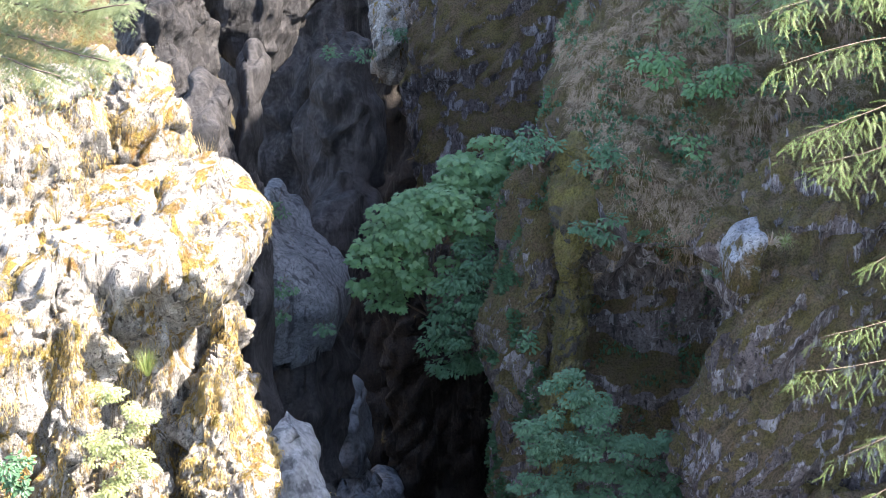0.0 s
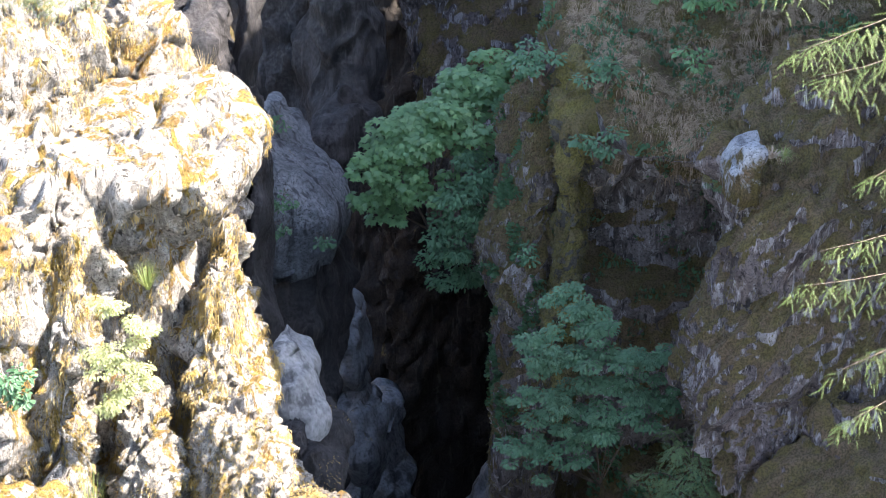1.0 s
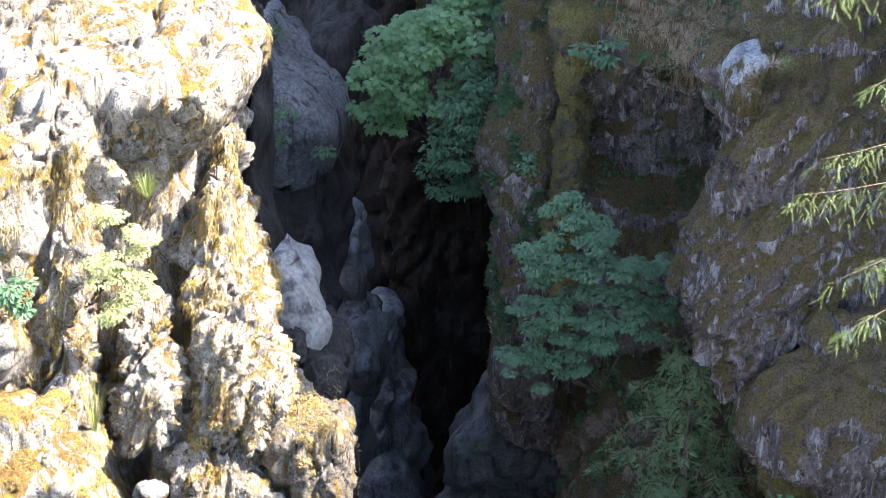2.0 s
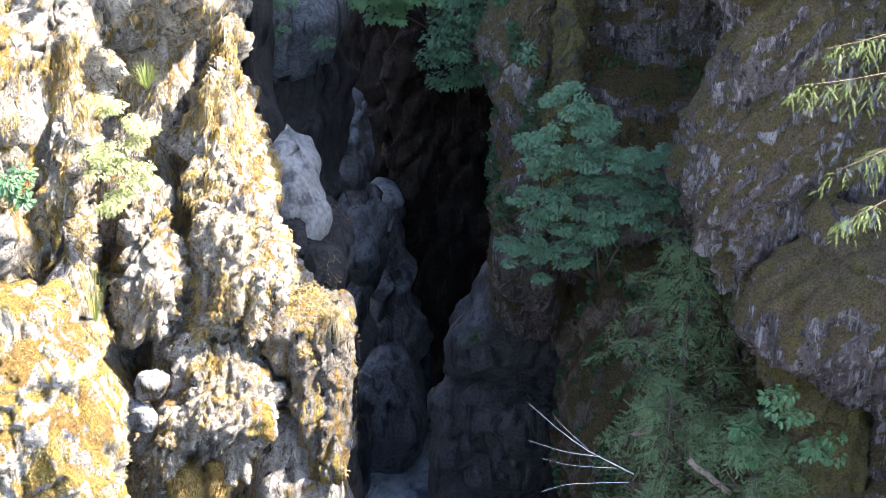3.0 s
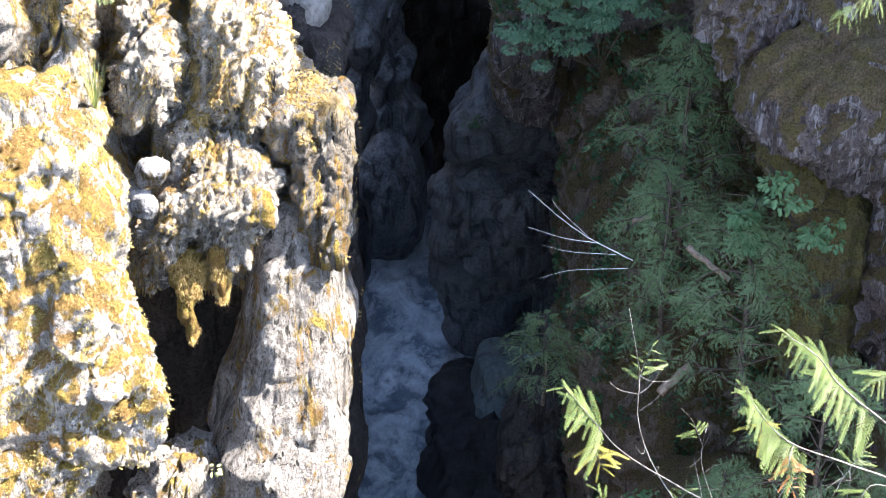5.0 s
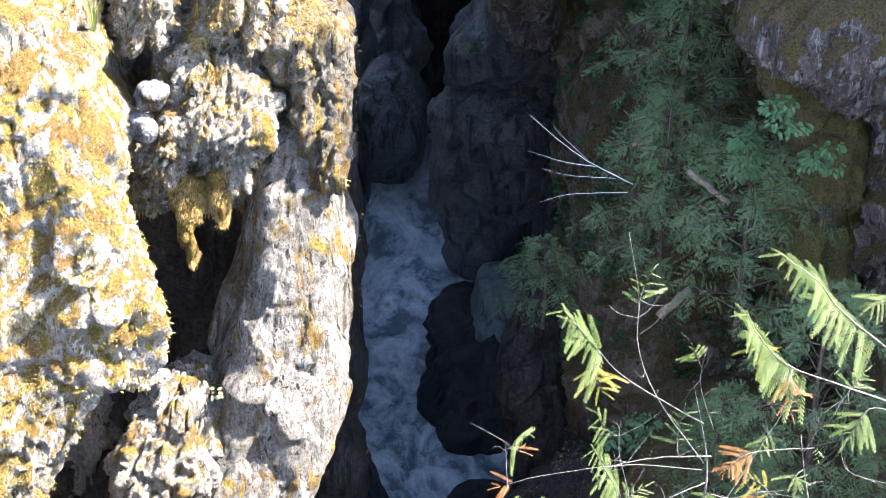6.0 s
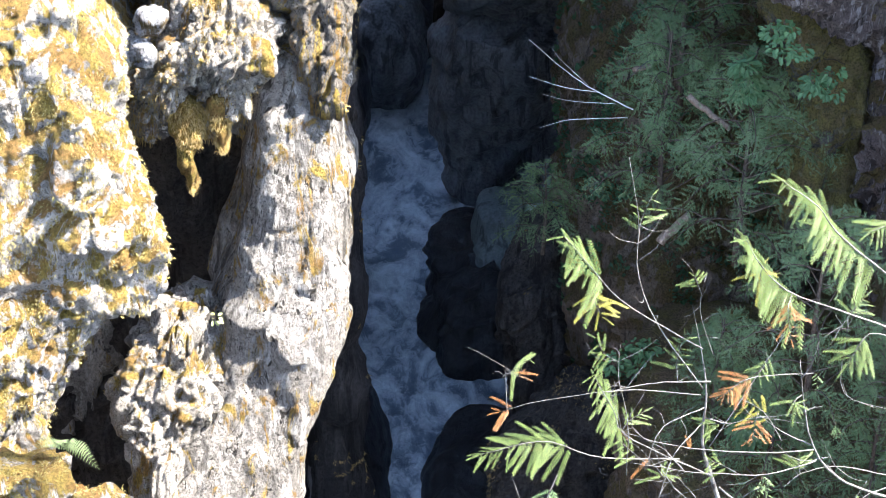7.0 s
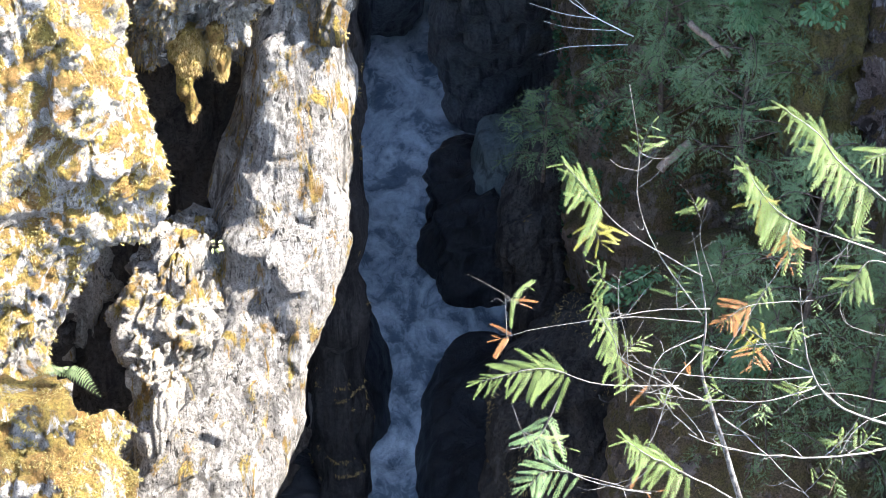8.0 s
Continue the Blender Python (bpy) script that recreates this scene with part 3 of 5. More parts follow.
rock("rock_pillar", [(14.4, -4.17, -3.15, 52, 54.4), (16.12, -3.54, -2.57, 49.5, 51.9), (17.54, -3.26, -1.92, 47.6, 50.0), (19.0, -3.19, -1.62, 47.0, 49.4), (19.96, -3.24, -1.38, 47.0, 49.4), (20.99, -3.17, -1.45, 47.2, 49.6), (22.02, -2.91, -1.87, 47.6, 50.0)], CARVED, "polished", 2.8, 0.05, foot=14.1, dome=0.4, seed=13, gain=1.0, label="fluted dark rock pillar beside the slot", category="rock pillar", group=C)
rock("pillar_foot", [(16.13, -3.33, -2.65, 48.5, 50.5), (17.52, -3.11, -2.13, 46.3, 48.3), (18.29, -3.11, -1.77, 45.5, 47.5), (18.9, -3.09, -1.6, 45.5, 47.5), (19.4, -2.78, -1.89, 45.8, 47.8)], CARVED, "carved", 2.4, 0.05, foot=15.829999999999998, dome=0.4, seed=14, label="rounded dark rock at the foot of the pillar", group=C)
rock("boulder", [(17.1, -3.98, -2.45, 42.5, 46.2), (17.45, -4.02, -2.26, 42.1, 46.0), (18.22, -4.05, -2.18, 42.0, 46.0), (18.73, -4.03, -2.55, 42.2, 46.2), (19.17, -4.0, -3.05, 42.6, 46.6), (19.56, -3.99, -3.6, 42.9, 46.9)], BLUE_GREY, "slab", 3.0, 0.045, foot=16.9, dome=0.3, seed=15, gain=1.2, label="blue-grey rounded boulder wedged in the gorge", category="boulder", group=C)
# lower half of the boulder, split off so its underside shade is coloured in
rock("undercut_rock", [(9.87, -4.1, -2.2, 42.9, 46.0), (12.8, -4.37, -2.46, 42.7, 46.0), (15.57, -4.26, -2.36, 42.5, 46.0), (16.7, -4.16, -2.3, 42.5, 46.0), (17.2, -4.05, -2.3, 42.6, 46.0)], CARVED, "carved", 3.0, 0.06, dome=0.2, seed=215, gain=0.9, label="smooth rock under the wedged boulder, its underside shade in the colour", group=C)
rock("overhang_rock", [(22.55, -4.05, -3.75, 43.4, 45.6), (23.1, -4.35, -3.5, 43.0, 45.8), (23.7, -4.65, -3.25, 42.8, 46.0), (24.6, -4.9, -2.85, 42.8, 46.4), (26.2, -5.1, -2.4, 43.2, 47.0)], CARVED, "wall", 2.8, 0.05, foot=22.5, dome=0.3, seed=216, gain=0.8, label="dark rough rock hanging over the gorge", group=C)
rock("sun_toned_flute", [(15.98, -2.94, -1.91, 34.6, 36.2), (17.25, -2.98, -2.04, 34.6, 36.2), (17.77, -2.99, -2.09, 34.7, 36.3), (18.19, -3.02, -2.38, 35.0, 36.6), (18.44, -2.99, -2.82, 35.3, 36.9)], SUN_TONED, "carved", 3.0, 0.04, dome=0.1, seed=16, gain=0.8, label="smooth patch of carved rock, coloured pale as if sunlit", group=C)
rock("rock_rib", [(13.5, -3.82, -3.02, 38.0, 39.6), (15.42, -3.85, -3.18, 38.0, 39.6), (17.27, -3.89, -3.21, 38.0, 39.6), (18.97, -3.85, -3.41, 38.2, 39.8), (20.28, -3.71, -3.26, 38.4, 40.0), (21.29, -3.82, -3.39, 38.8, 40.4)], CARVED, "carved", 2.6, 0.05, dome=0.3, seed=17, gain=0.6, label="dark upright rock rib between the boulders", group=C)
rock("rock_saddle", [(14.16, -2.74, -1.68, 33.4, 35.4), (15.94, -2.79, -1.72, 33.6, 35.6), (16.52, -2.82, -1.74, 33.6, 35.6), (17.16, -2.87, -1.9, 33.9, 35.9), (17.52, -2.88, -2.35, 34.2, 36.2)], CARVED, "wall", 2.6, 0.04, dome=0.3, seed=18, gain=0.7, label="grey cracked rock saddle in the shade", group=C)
rock("rock_hump", [(10.85, -2.56, -2.16, 48.8, 50.4), (11.55, -2.62, -1.9, 48.0, 49.6), (12.23, -2.68, -1.71, 47.7, 49.3), (13.02, -2.67, -1.76, 47.8, 49.4), (13.29, -2.54, -1.99, 48.2, 49.8)], RIVER, "carved", 2.2, 0.04, foot=10.80, dome=0.25, seed=190, gain=0.85, label="smooth grey water-worn rock hump over the chasm", group=C)
rock("rock_hump", [(8.34, -2.4, -1.94, 48.4, 50.2), (9.23, -2.46, -1.64, 47.5, 49.3), (10.08, -2.51, -1.45, 47.1, 48.9), (10.73, -2.53, -1.47, 47.2, 49.0), (11.07, -2.4, -1.73, 47.6, 49.4)], RIVER, "carved", 2.2, 0.04, foot=8.29, dome=0.25, seed=191, gain=0.85, label="smooth grey water-worn rock hump over the chasm", group=C)
rock("rock_hump", [(6.46, -2.52, -2.11, 48.2, 50.0), (7.58, -2.46, -1.85, 47.4, 49.2), (8.51, -2.43, -1.75, 47.2, 49.0), (9.04, -2.35, -1.89, 47.4, 49.2)], RIVER, "carved", 2.2, 0.04, foot=6.41, dome=0.25, seed=192, gain=0.85, label="smooth grey water-worn rock hump over the chasm", group=C)
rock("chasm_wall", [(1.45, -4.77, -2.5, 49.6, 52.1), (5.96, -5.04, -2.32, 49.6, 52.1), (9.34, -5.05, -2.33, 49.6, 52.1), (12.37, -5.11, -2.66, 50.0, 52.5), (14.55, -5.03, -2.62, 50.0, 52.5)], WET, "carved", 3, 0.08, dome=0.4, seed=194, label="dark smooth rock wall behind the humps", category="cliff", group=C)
rock("rock_slab", [(0.77, -2.4, -0.57, 53.4, 56.4), (3.16, -2.2, -0.69, 53.6, 56.6), (4.54, -2.18, -0.75, 53.8, 56.8), (5.99, -2.17, -1.12, 54.2, 57.2), (7.05, -2.0, -1.23, 54.6, 57.6)], RIVER, "carved", 2.6, 0.06, dome=0.3, seed=20, gain=1.1, label="smooth grey slab leaning in the chasm", group=C)
rock("boulder", [(-1.32, -2.93, -1.06, 53.8, 56.6), (0.1, -2.86, -0.77, 53.0, 55.8), (1.26, -2.81, -0.59, 52.4, 55.2), (2.4, -2.74, -0.5, 52.1, 54.9), (3.13, -2.61, -0.58, 52.3, 55.1), (3.49, -2.33, -0.9, 52.8, 55.6)], RIVER, "carved", 2.3, 0.05, dome=0.5, seed=21, gain=0.7, label="smooth rounded boulder above the rapids", category="boulder", group=C)
rock("stone", [(-0.27, -0.75, -0.31, 55.8, 56.7), (1.52, -0.74, -0.27, 55.8, 56.7), (2.01, -0.77, -0.24, 55.8, 56.7), (2.28, -0.71, -0.44, 56.0, 56.9)], WET, "carved", 2.2, 0.05, dome=0.2, seed=22, gain=0.2, label="small pale stone in the chasm", category="stone", group=C)
rock("bank_rock", [(0.25, -3.52, -2.58, 48.6, 51.6), (1.94, -3.46, -2.07, 48.6, 51.6), (3.04, -3.43, -1.98, 48.6, 51.6), (3.87, -3.42, -2.51, 49.0, 52.0)], WET, "carved", 2.2, 0.06, dome=0.4, seed=23, gain=0.5, label="dark wet rock at the edge of the rapids", group=C)
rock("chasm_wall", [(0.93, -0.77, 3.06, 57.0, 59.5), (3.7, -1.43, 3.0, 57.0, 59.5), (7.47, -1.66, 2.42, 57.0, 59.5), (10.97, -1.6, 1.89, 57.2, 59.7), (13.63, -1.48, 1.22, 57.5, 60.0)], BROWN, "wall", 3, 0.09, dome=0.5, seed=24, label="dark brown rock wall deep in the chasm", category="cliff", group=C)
rock("chasm_wall", [(-4.28, -3.52, 3.37, 61.0, 65.0), (1.15, -4.13, 3.24, 61.0, 65.0), (7.18, -3.97, 3.12, 61.0, 65.0), (12.64, -3.19, 2.36, 61.5, 65.5), (18.6, -2.79, 1.97, 62.0, 66.0)], BROWN, "wall", 3, 0.12, dome=0.5, seed=25, label="brown rock wall closing the chasm, slot shade in its colour", category="cliff", group=C)
# its unseen rear is lengthened as a roof that keeps light off the slot
rock("rock_block", [(20.09, -1.97, -0.77, 55.2, 62.2), (20.67, -2.05, -0.62, 55.3, 62.3), (21.36, -1.9, -0.65, 55.6, 62.6)], SUNNY, "craggy", 3, 0.06, foot=19.47, dome=0.05, seed=26, label="pale sunlit block above the dark slot", group=C)

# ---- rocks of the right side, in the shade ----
# last row is above the view, added to shade the pillars
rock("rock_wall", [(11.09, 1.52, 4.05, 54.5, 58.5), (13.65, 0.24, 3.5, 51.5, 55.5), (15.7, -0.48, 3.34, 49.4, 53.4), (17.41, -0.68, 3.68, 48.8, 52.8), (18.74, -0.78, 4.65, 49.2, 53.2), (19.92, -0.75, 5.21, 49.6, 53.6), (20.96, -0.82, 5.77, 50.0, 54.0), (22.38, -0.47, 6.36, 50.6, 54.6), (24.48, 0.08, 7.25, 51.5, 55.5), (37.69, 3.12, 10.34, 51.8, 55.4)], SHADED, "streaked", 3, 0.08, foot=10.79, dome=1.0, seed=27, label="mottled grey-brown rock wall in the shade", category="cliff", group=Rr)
# last row and tall dome rise out of view, added to cast shade
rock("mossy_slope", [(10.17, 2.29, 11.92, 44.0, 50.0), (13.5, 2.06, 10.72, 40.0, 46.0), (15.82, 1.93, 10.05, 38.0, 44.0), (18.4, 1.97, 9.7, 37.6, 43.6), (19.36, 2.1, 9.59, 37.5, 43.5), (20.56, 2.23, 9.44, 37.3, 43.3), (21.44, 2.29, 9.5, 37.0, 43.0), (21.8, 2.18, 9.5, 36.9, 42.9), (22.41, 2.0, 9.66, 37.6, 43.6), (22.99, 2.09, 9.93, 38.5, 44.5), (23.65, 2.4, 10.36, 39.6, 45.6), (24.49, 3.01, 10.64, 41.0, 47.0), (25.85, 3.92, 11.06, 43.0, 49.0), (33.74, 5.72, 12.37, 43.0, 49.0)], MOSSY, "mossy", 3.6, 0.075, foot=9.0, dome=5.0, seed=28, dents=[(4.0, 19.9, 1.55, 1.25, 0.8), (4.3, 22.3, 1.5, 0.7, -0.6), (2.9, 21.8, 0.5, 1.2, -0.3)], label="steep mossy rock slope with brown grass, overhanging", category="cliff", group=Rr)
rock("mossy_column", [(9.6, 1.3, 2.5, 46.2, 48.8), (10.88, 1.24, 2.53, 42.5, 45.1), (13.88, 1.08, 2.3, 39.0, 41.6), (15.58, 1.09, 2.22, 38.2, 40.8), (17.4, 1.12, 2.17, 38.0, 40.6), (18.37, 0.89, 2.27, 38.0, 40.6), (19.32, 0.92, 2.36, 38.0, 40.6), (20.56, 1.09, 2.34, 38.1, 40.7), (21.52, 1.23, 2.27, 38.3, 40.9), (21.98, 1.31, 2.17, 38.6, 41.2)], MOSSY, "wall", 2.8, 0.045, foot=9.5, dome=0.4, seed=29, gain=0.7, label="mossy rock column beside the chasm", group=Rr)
rock("mossy_rib", [(18.0, 2.0, 2.45, 37.7, 39.3), (19.11, 2.03, 2.53, 37.3, 38.9), (20.33, 2.1, 2.56, 37.1, 38.7), (21.36, 2.08, 2.67, 37.0, 38.6), (22.39, 2.07, 2.85, 37.2, 38.8), (22.9, 2.25, 2.72, 37.8, 39.4)], YELLOW_MOSS, "draped", 2.4, 0.045, foot=15.5, dome=0.2, seed=57, gain=0.7, label="upright rib of rock under thick yellow-olive moss", group=Rr)
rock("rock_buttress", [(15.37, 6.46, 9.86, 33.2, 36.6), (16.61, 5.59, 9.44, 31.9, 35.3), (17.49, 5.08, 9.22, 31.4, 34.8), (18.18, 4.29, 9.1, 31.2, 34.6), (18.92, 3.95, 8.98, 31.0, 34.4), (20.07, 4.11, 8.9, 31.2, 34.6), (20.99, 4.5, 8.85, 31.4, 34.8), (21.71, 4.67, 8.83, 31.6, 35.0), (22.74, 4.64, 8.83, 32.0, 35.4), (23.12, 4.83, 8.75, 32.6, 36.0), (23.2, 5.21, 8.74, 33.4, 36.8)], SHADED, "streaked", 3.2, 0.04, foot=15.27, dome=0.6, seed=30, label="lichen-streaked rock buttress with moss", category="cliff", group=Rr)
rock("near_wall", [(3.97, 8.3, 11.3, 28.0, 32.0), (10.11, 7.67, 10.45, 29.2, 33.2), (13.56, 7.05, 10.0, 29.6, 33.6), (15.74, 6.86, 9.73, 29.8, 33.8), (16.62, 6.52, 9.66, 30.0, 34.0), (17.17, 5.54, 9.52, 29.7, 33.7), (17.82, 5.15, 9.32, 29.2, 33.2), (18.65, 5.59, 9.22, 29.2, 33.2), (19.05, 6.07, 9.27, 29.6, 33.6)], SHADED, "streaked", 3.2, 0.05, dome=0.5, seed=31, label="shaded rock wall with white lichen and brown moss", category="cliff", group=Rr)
rock("earth_bank", [(2.93, 3.06, 8.92, 30.0, 40.0), (6.12, 2.76, 8.71, 31.6, 41.6), (7.91, 2.51, 8.63, 32.6, 42.6), (9.12, 2.44, 8.57, 33.2, 43.2), (10.59, 2.48, 8.53, 34.0, 44.0), (11.9, 2.6, 8.55, 35.0, 45.0), (13.23, 2.83, 8.58, 36.0, 46.0), (14.47, 3.08, 8.67, 37.2, 47.2)], EARTH, "mossy", 3, 0.075, dome=0.6, seed=32, label="brown mossy earth bank under the cedars", category="bank", group=Rr)
rock("carved_wall", [(4.79, 0.47, 3.58, 49.5, 51.7), (6.03, 0.24, 3.47, 48.0, 50.2), (7.07, 0.09, 3.37, 46.8, 49.0), (7.93, 0.2, 3.32, 46.3, 48.5), (8.9, 0.57, 3.27, 46.0, 48.2), (9.69, 1.07, 3.25, 46.0, 48.2)], RIVER, "polished", 3.0, 0.05, dome=0.4, seed=33, gain=0.95, label="dark smooth overhanging rock wall above the river", category="cliff", group=Rr)
rock("carved_wall", [(-2.17, 0.5, 3.64, 48.9, 51.5), (-0.58, 0.35, 3.57, 48.6, 51.2), (0.85, 0.09, 3.5, 48.2, 50.8), (2.24, -0.18, 3.44, 47.8, 50.4), (3.76, -0.19, 3.37, 47.4, 50.0), (5.44, -0.06, 3.29, 46.8, 49.4), (6.07, 0.23, 3.26, 46.6, 49.2)], RIVER, "polished", 3.0, 0.05, dome=0.35, seed=133, gain=1.0, label="dark rounded rock wall at the river's edge", category="cliff", group=Rr)
rock("carved_base", [(-0.9, -0.6, 2.0, 41.0, 47.2), (0.2, -0.5, 2.0, 41.2, 47.0), (1.2, -0.3, 1.9, 41.6, 46.6)], BLACK, "polished", 3.0, 0.05, dome=0.3, seed=34, gain=0.8, label="wet rock at the river's edge, blackened for undercut shade", group=Rr)
rock("rock_shelf", [(-1.1, 1.18, 1.82, 41.9, 43.5), (0.19, 0.95, 1.88, 42.6, 44.2), (1.17, 0.69, 1.97, 43.2, 44.8), (1.8, 0.63, 2.02, 43.8, 45.4), (2.39, 0.95, 2.09, 44.2, 45.8)], PALE, "carved", 2.6, 0.05, dome=0.05, seed=35, gain=0.3, label="pale blue-green smooth rock shelf above the river", group=Rr)
rock("rounded_rock", [(1.94, 1.96, 3.21, 34.8, 36.8), (3.11, 1.81, 3.05, 35.0, 37.0), (4.56, 1.29, 2.88, 35.2, 37.2), (5.8, 1.11, 2.79, 35.6, 37.6), (6.48, 1.2, 2.78, 35.9, 37.9), (7.01, 1.7, 2.73, 36.5, 38.5)], DARK_SHADE, "craggy", 2.8, 0.045, dome=0.1, seed=36, gain=0.7, label="dark angular rock with grey lichen on top", group=Rr)
rock("rock_ledge", [(-1.26, 0.8, 3.95, 29, 31.0), (2.73, 0.76, 3.77, 30.2, 32.2), (4.55, 0.84, 3.7, 30.8, 32.8), (5.57, 0.88, 3.66, 31.2, 33.2), (6.12, 1.3, 3.66, 31.6, 33.6), (6.51, 2.26, 3.55, 32.0, 34.0)], DARK_SHADE, "craggy", 3, 0.045, dome=0.1, seed=37, gain=0.7, label="grey rock ledge below the cedars", group=Rr)
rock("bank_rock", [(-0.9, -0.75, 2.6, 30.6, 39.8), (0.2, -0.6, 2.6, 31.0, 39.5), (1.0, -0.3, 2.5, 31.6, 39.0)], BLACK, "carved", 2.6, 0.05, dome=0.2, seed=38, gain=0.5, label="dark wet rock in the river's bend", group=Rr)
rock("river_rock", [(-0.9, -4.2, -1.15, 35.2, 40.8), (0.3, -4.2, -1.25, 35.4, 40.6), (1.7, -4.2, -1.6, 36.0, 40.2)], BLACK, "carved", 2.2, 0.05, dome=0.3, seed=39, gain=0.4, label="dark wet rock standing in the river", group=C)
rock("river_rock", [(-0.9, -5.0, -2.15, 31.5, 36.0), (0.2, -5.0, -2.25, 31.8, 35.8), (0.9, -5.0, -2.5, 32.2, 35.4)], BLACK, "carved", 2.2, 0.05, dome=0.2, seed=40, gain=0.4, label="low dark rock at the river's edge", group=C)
rock("mossy_bank", [(15.32, 5.85, 7.19, 30.3, 32.1), (16.16, 5.44, 6.99, 30.2, 32.0), (16.8, 5.47, 6.96, 30.4, 32.2), (17.0, 5.89, 6.74, 30.9, 32.7)], YELLOW_MOSS, "mossy", 2.4, 0.045, foot=12.5, dome=0.3, seed=58, label="brown mossy ledge under the overhanging wall", category="bank", group=Rr)
rock("lower_bank", [(7.47, 2.97, 8.06, 24.0, 30.0), (8.73, 3.16, 8.06, 25.4, 31.4), (9.39, 3.45, 8.08, 26.2, 32.2)], EARTH, "mossy", 3, 0.08, dome=0.4, seed=54, label="dark earth bank below the cedars", category="bank", group=Rr)
rock("pale_boulder", [(23.08, 4.5, 4.98, 32.05, 33.1), (23.25, 4.53, 5.04, 32.0, 33.0), (23.4, 4.72, 5.06, 32.15, 33.0)], LOOSE_WHITE, "craggy", 3.0, 0.025, foot=22.6, dome=0.02, tilt=-0.1, seed=43, gain=0.4, label="pale lichen-covered boulder on the buttress", category="boulder", group=Rr)


# ---- plants ----
def leaf_material(name, colour, second, through_light=0.35, rough=0.5):
    m = Nodes(name)
    isl = m.pos.outputs["Random Per Island"]
    col = m.mix(isl, colour, second)
    col = m.mix(m.ramp(m.noise(0.9, 3), 0.35, 0.65, 0.0, 0.5), col, tuple(0.6 * (a + b) / 2 for a, b in zip(colour, second)))
    m.done(col, rough, 0.4)
    t = m.t.nodes.new("ShaderNodeBsdfTranslucent")
    m.link(m.mix(0.5, col, tuple(min(1, c * 1.6) for c in second)), t.inputs[0])
    mixer = m.t.nodes.new("ShaderNodeMixShader")
    mixer.inputs[0].default_value = through_light
    out = m.t.nodes["Material Output"]
    m.link(m.bsdf.outputs[0], mixer.inputs[1])
    m.link(t.outputs[0], mixer.inputs[2])
    m.link(mixer.outputs[0], out.inputs[0])
    return m.mat


def bark_material(name, dark, light, rough=0.9):
    m = Nodes(name)
    col = m.mix(m.ramp(m.noise(30.0, 5, 0.7, m.scaled((1, 1, 0.4))), 0.35, 0.65), dark, light)
    m.bump(m.noise(60.0, 4), 0.5, 0.01)
    return m.done(col, rough)


MAPLE = leaf_material("maple_leaf", (0.078, 0.17, 0.075), (0.14, 0.25, 0.10))
ALDER = leaf_material("shrub_leaf", (0.05, 0.122, 0.066), (0.11, 0.20, 0.105))
SMALL = leaf_material("small_leaf", (0.05, 0.12, 0.06), (0.09, 0.18, 0.09))
CEDAR = leaf_material("cedar_foliage", (0.075, 0.14, 0.06), (0.235, 0.32, 0.14), 0.3)
# sunlit copy of the cedar foliage, with the sun's yellow in its colour
CEDAR_LIT = leaf_material("cedar_foliage_sunlit", (0.075, 0.12, 0.032), (0.20, 0.255, 0.08), 0.4)
CEDAR_DEAD = leaf_material("cedar_foliage_dead", (0.20, 0.075, 0.02), (0.30, 0.14, 0.045), 0.25)
CEDAR_YELLOW = leaf_material("cedar_foliage_yellow", (0.17, 0.17, 0.025), (0.28, 0.25, 0.05), 0.3)
PALE_LEAF = leaf_material("sunlit_weed_leaf", (0.26, 0.30, 0.12), (0.40, 0.42, 0.22), 0.35)
GRASS = leaf_material("grass_blade", (0.12, 0.19, 0.05), (0.26, 0.28, 0.10), 0.35)
STRAW = leaf_material("dry_grass_blade", (0.22, 0.17, 0.08), (0.34, 0.26, 0.13), 0.3)
DRY_BROWN = leaf_material("brown_grass_blade", (0.27, 0.20, 0.14), (0.44, 0.33, 0.225), 0.2)
FERN = leaf_material("fern_leaf", (0.13, 0.18, 0.08), (0.27, 0.33, 0.17), 0.3)
TWIG = bark_material("grey_twig_bark", (0.06, 0.056, 0.052), (0.19, 0.18, 0.172))
BARK = bark_material("brown_bark", (0.07, 0.05, 0.04), (0.17, 0.13, 0.10))
LICHENED = bark_material("lichened_bark", (0.03, 0.026, 0.026), (0.19, 0.178, 0.172))
DEADWOOD = bark_material("bleached_wood", (0.45, 0.42, 0.40), (0.75, 0.73, 0.70))


def palm_leaf():
    """A leaf of five lobes, 1 across, with its stalk at the origin."""
    tips = [(-118, 0.42), (-84, 0.26), (-58, 0.62), (-34, 0.36), (0, 0.78), (34, 0.36), (58, 0.62), (84, 0.26), (118, 0.42)]
    v = [(0, 0, 0)] + [(r * math.cos(radians(a)), r * math.sin(radians(a)), -0.10 * r * r) for a, r in tips]
    return np.array(v), [np.array([[0, k, k + 1] for k in range(1, len(tips))])]


def oval_leaf():
    v = np.array([(0, 0, 0), (0.3, 0.24, 0.03), (0.7, 0.2, 0.0), (1.0, 0, -0.08), (0.7, -0.2, 0.0), (0.3, -0.24, 0.03), (0.5, 0, -0.05)])
    return v, [np.array([[6, 0, 5], [6, 5, 4], [6, 4, 3], [6, 3, 2], [6, 2, 1], [6, 1, 0]])]


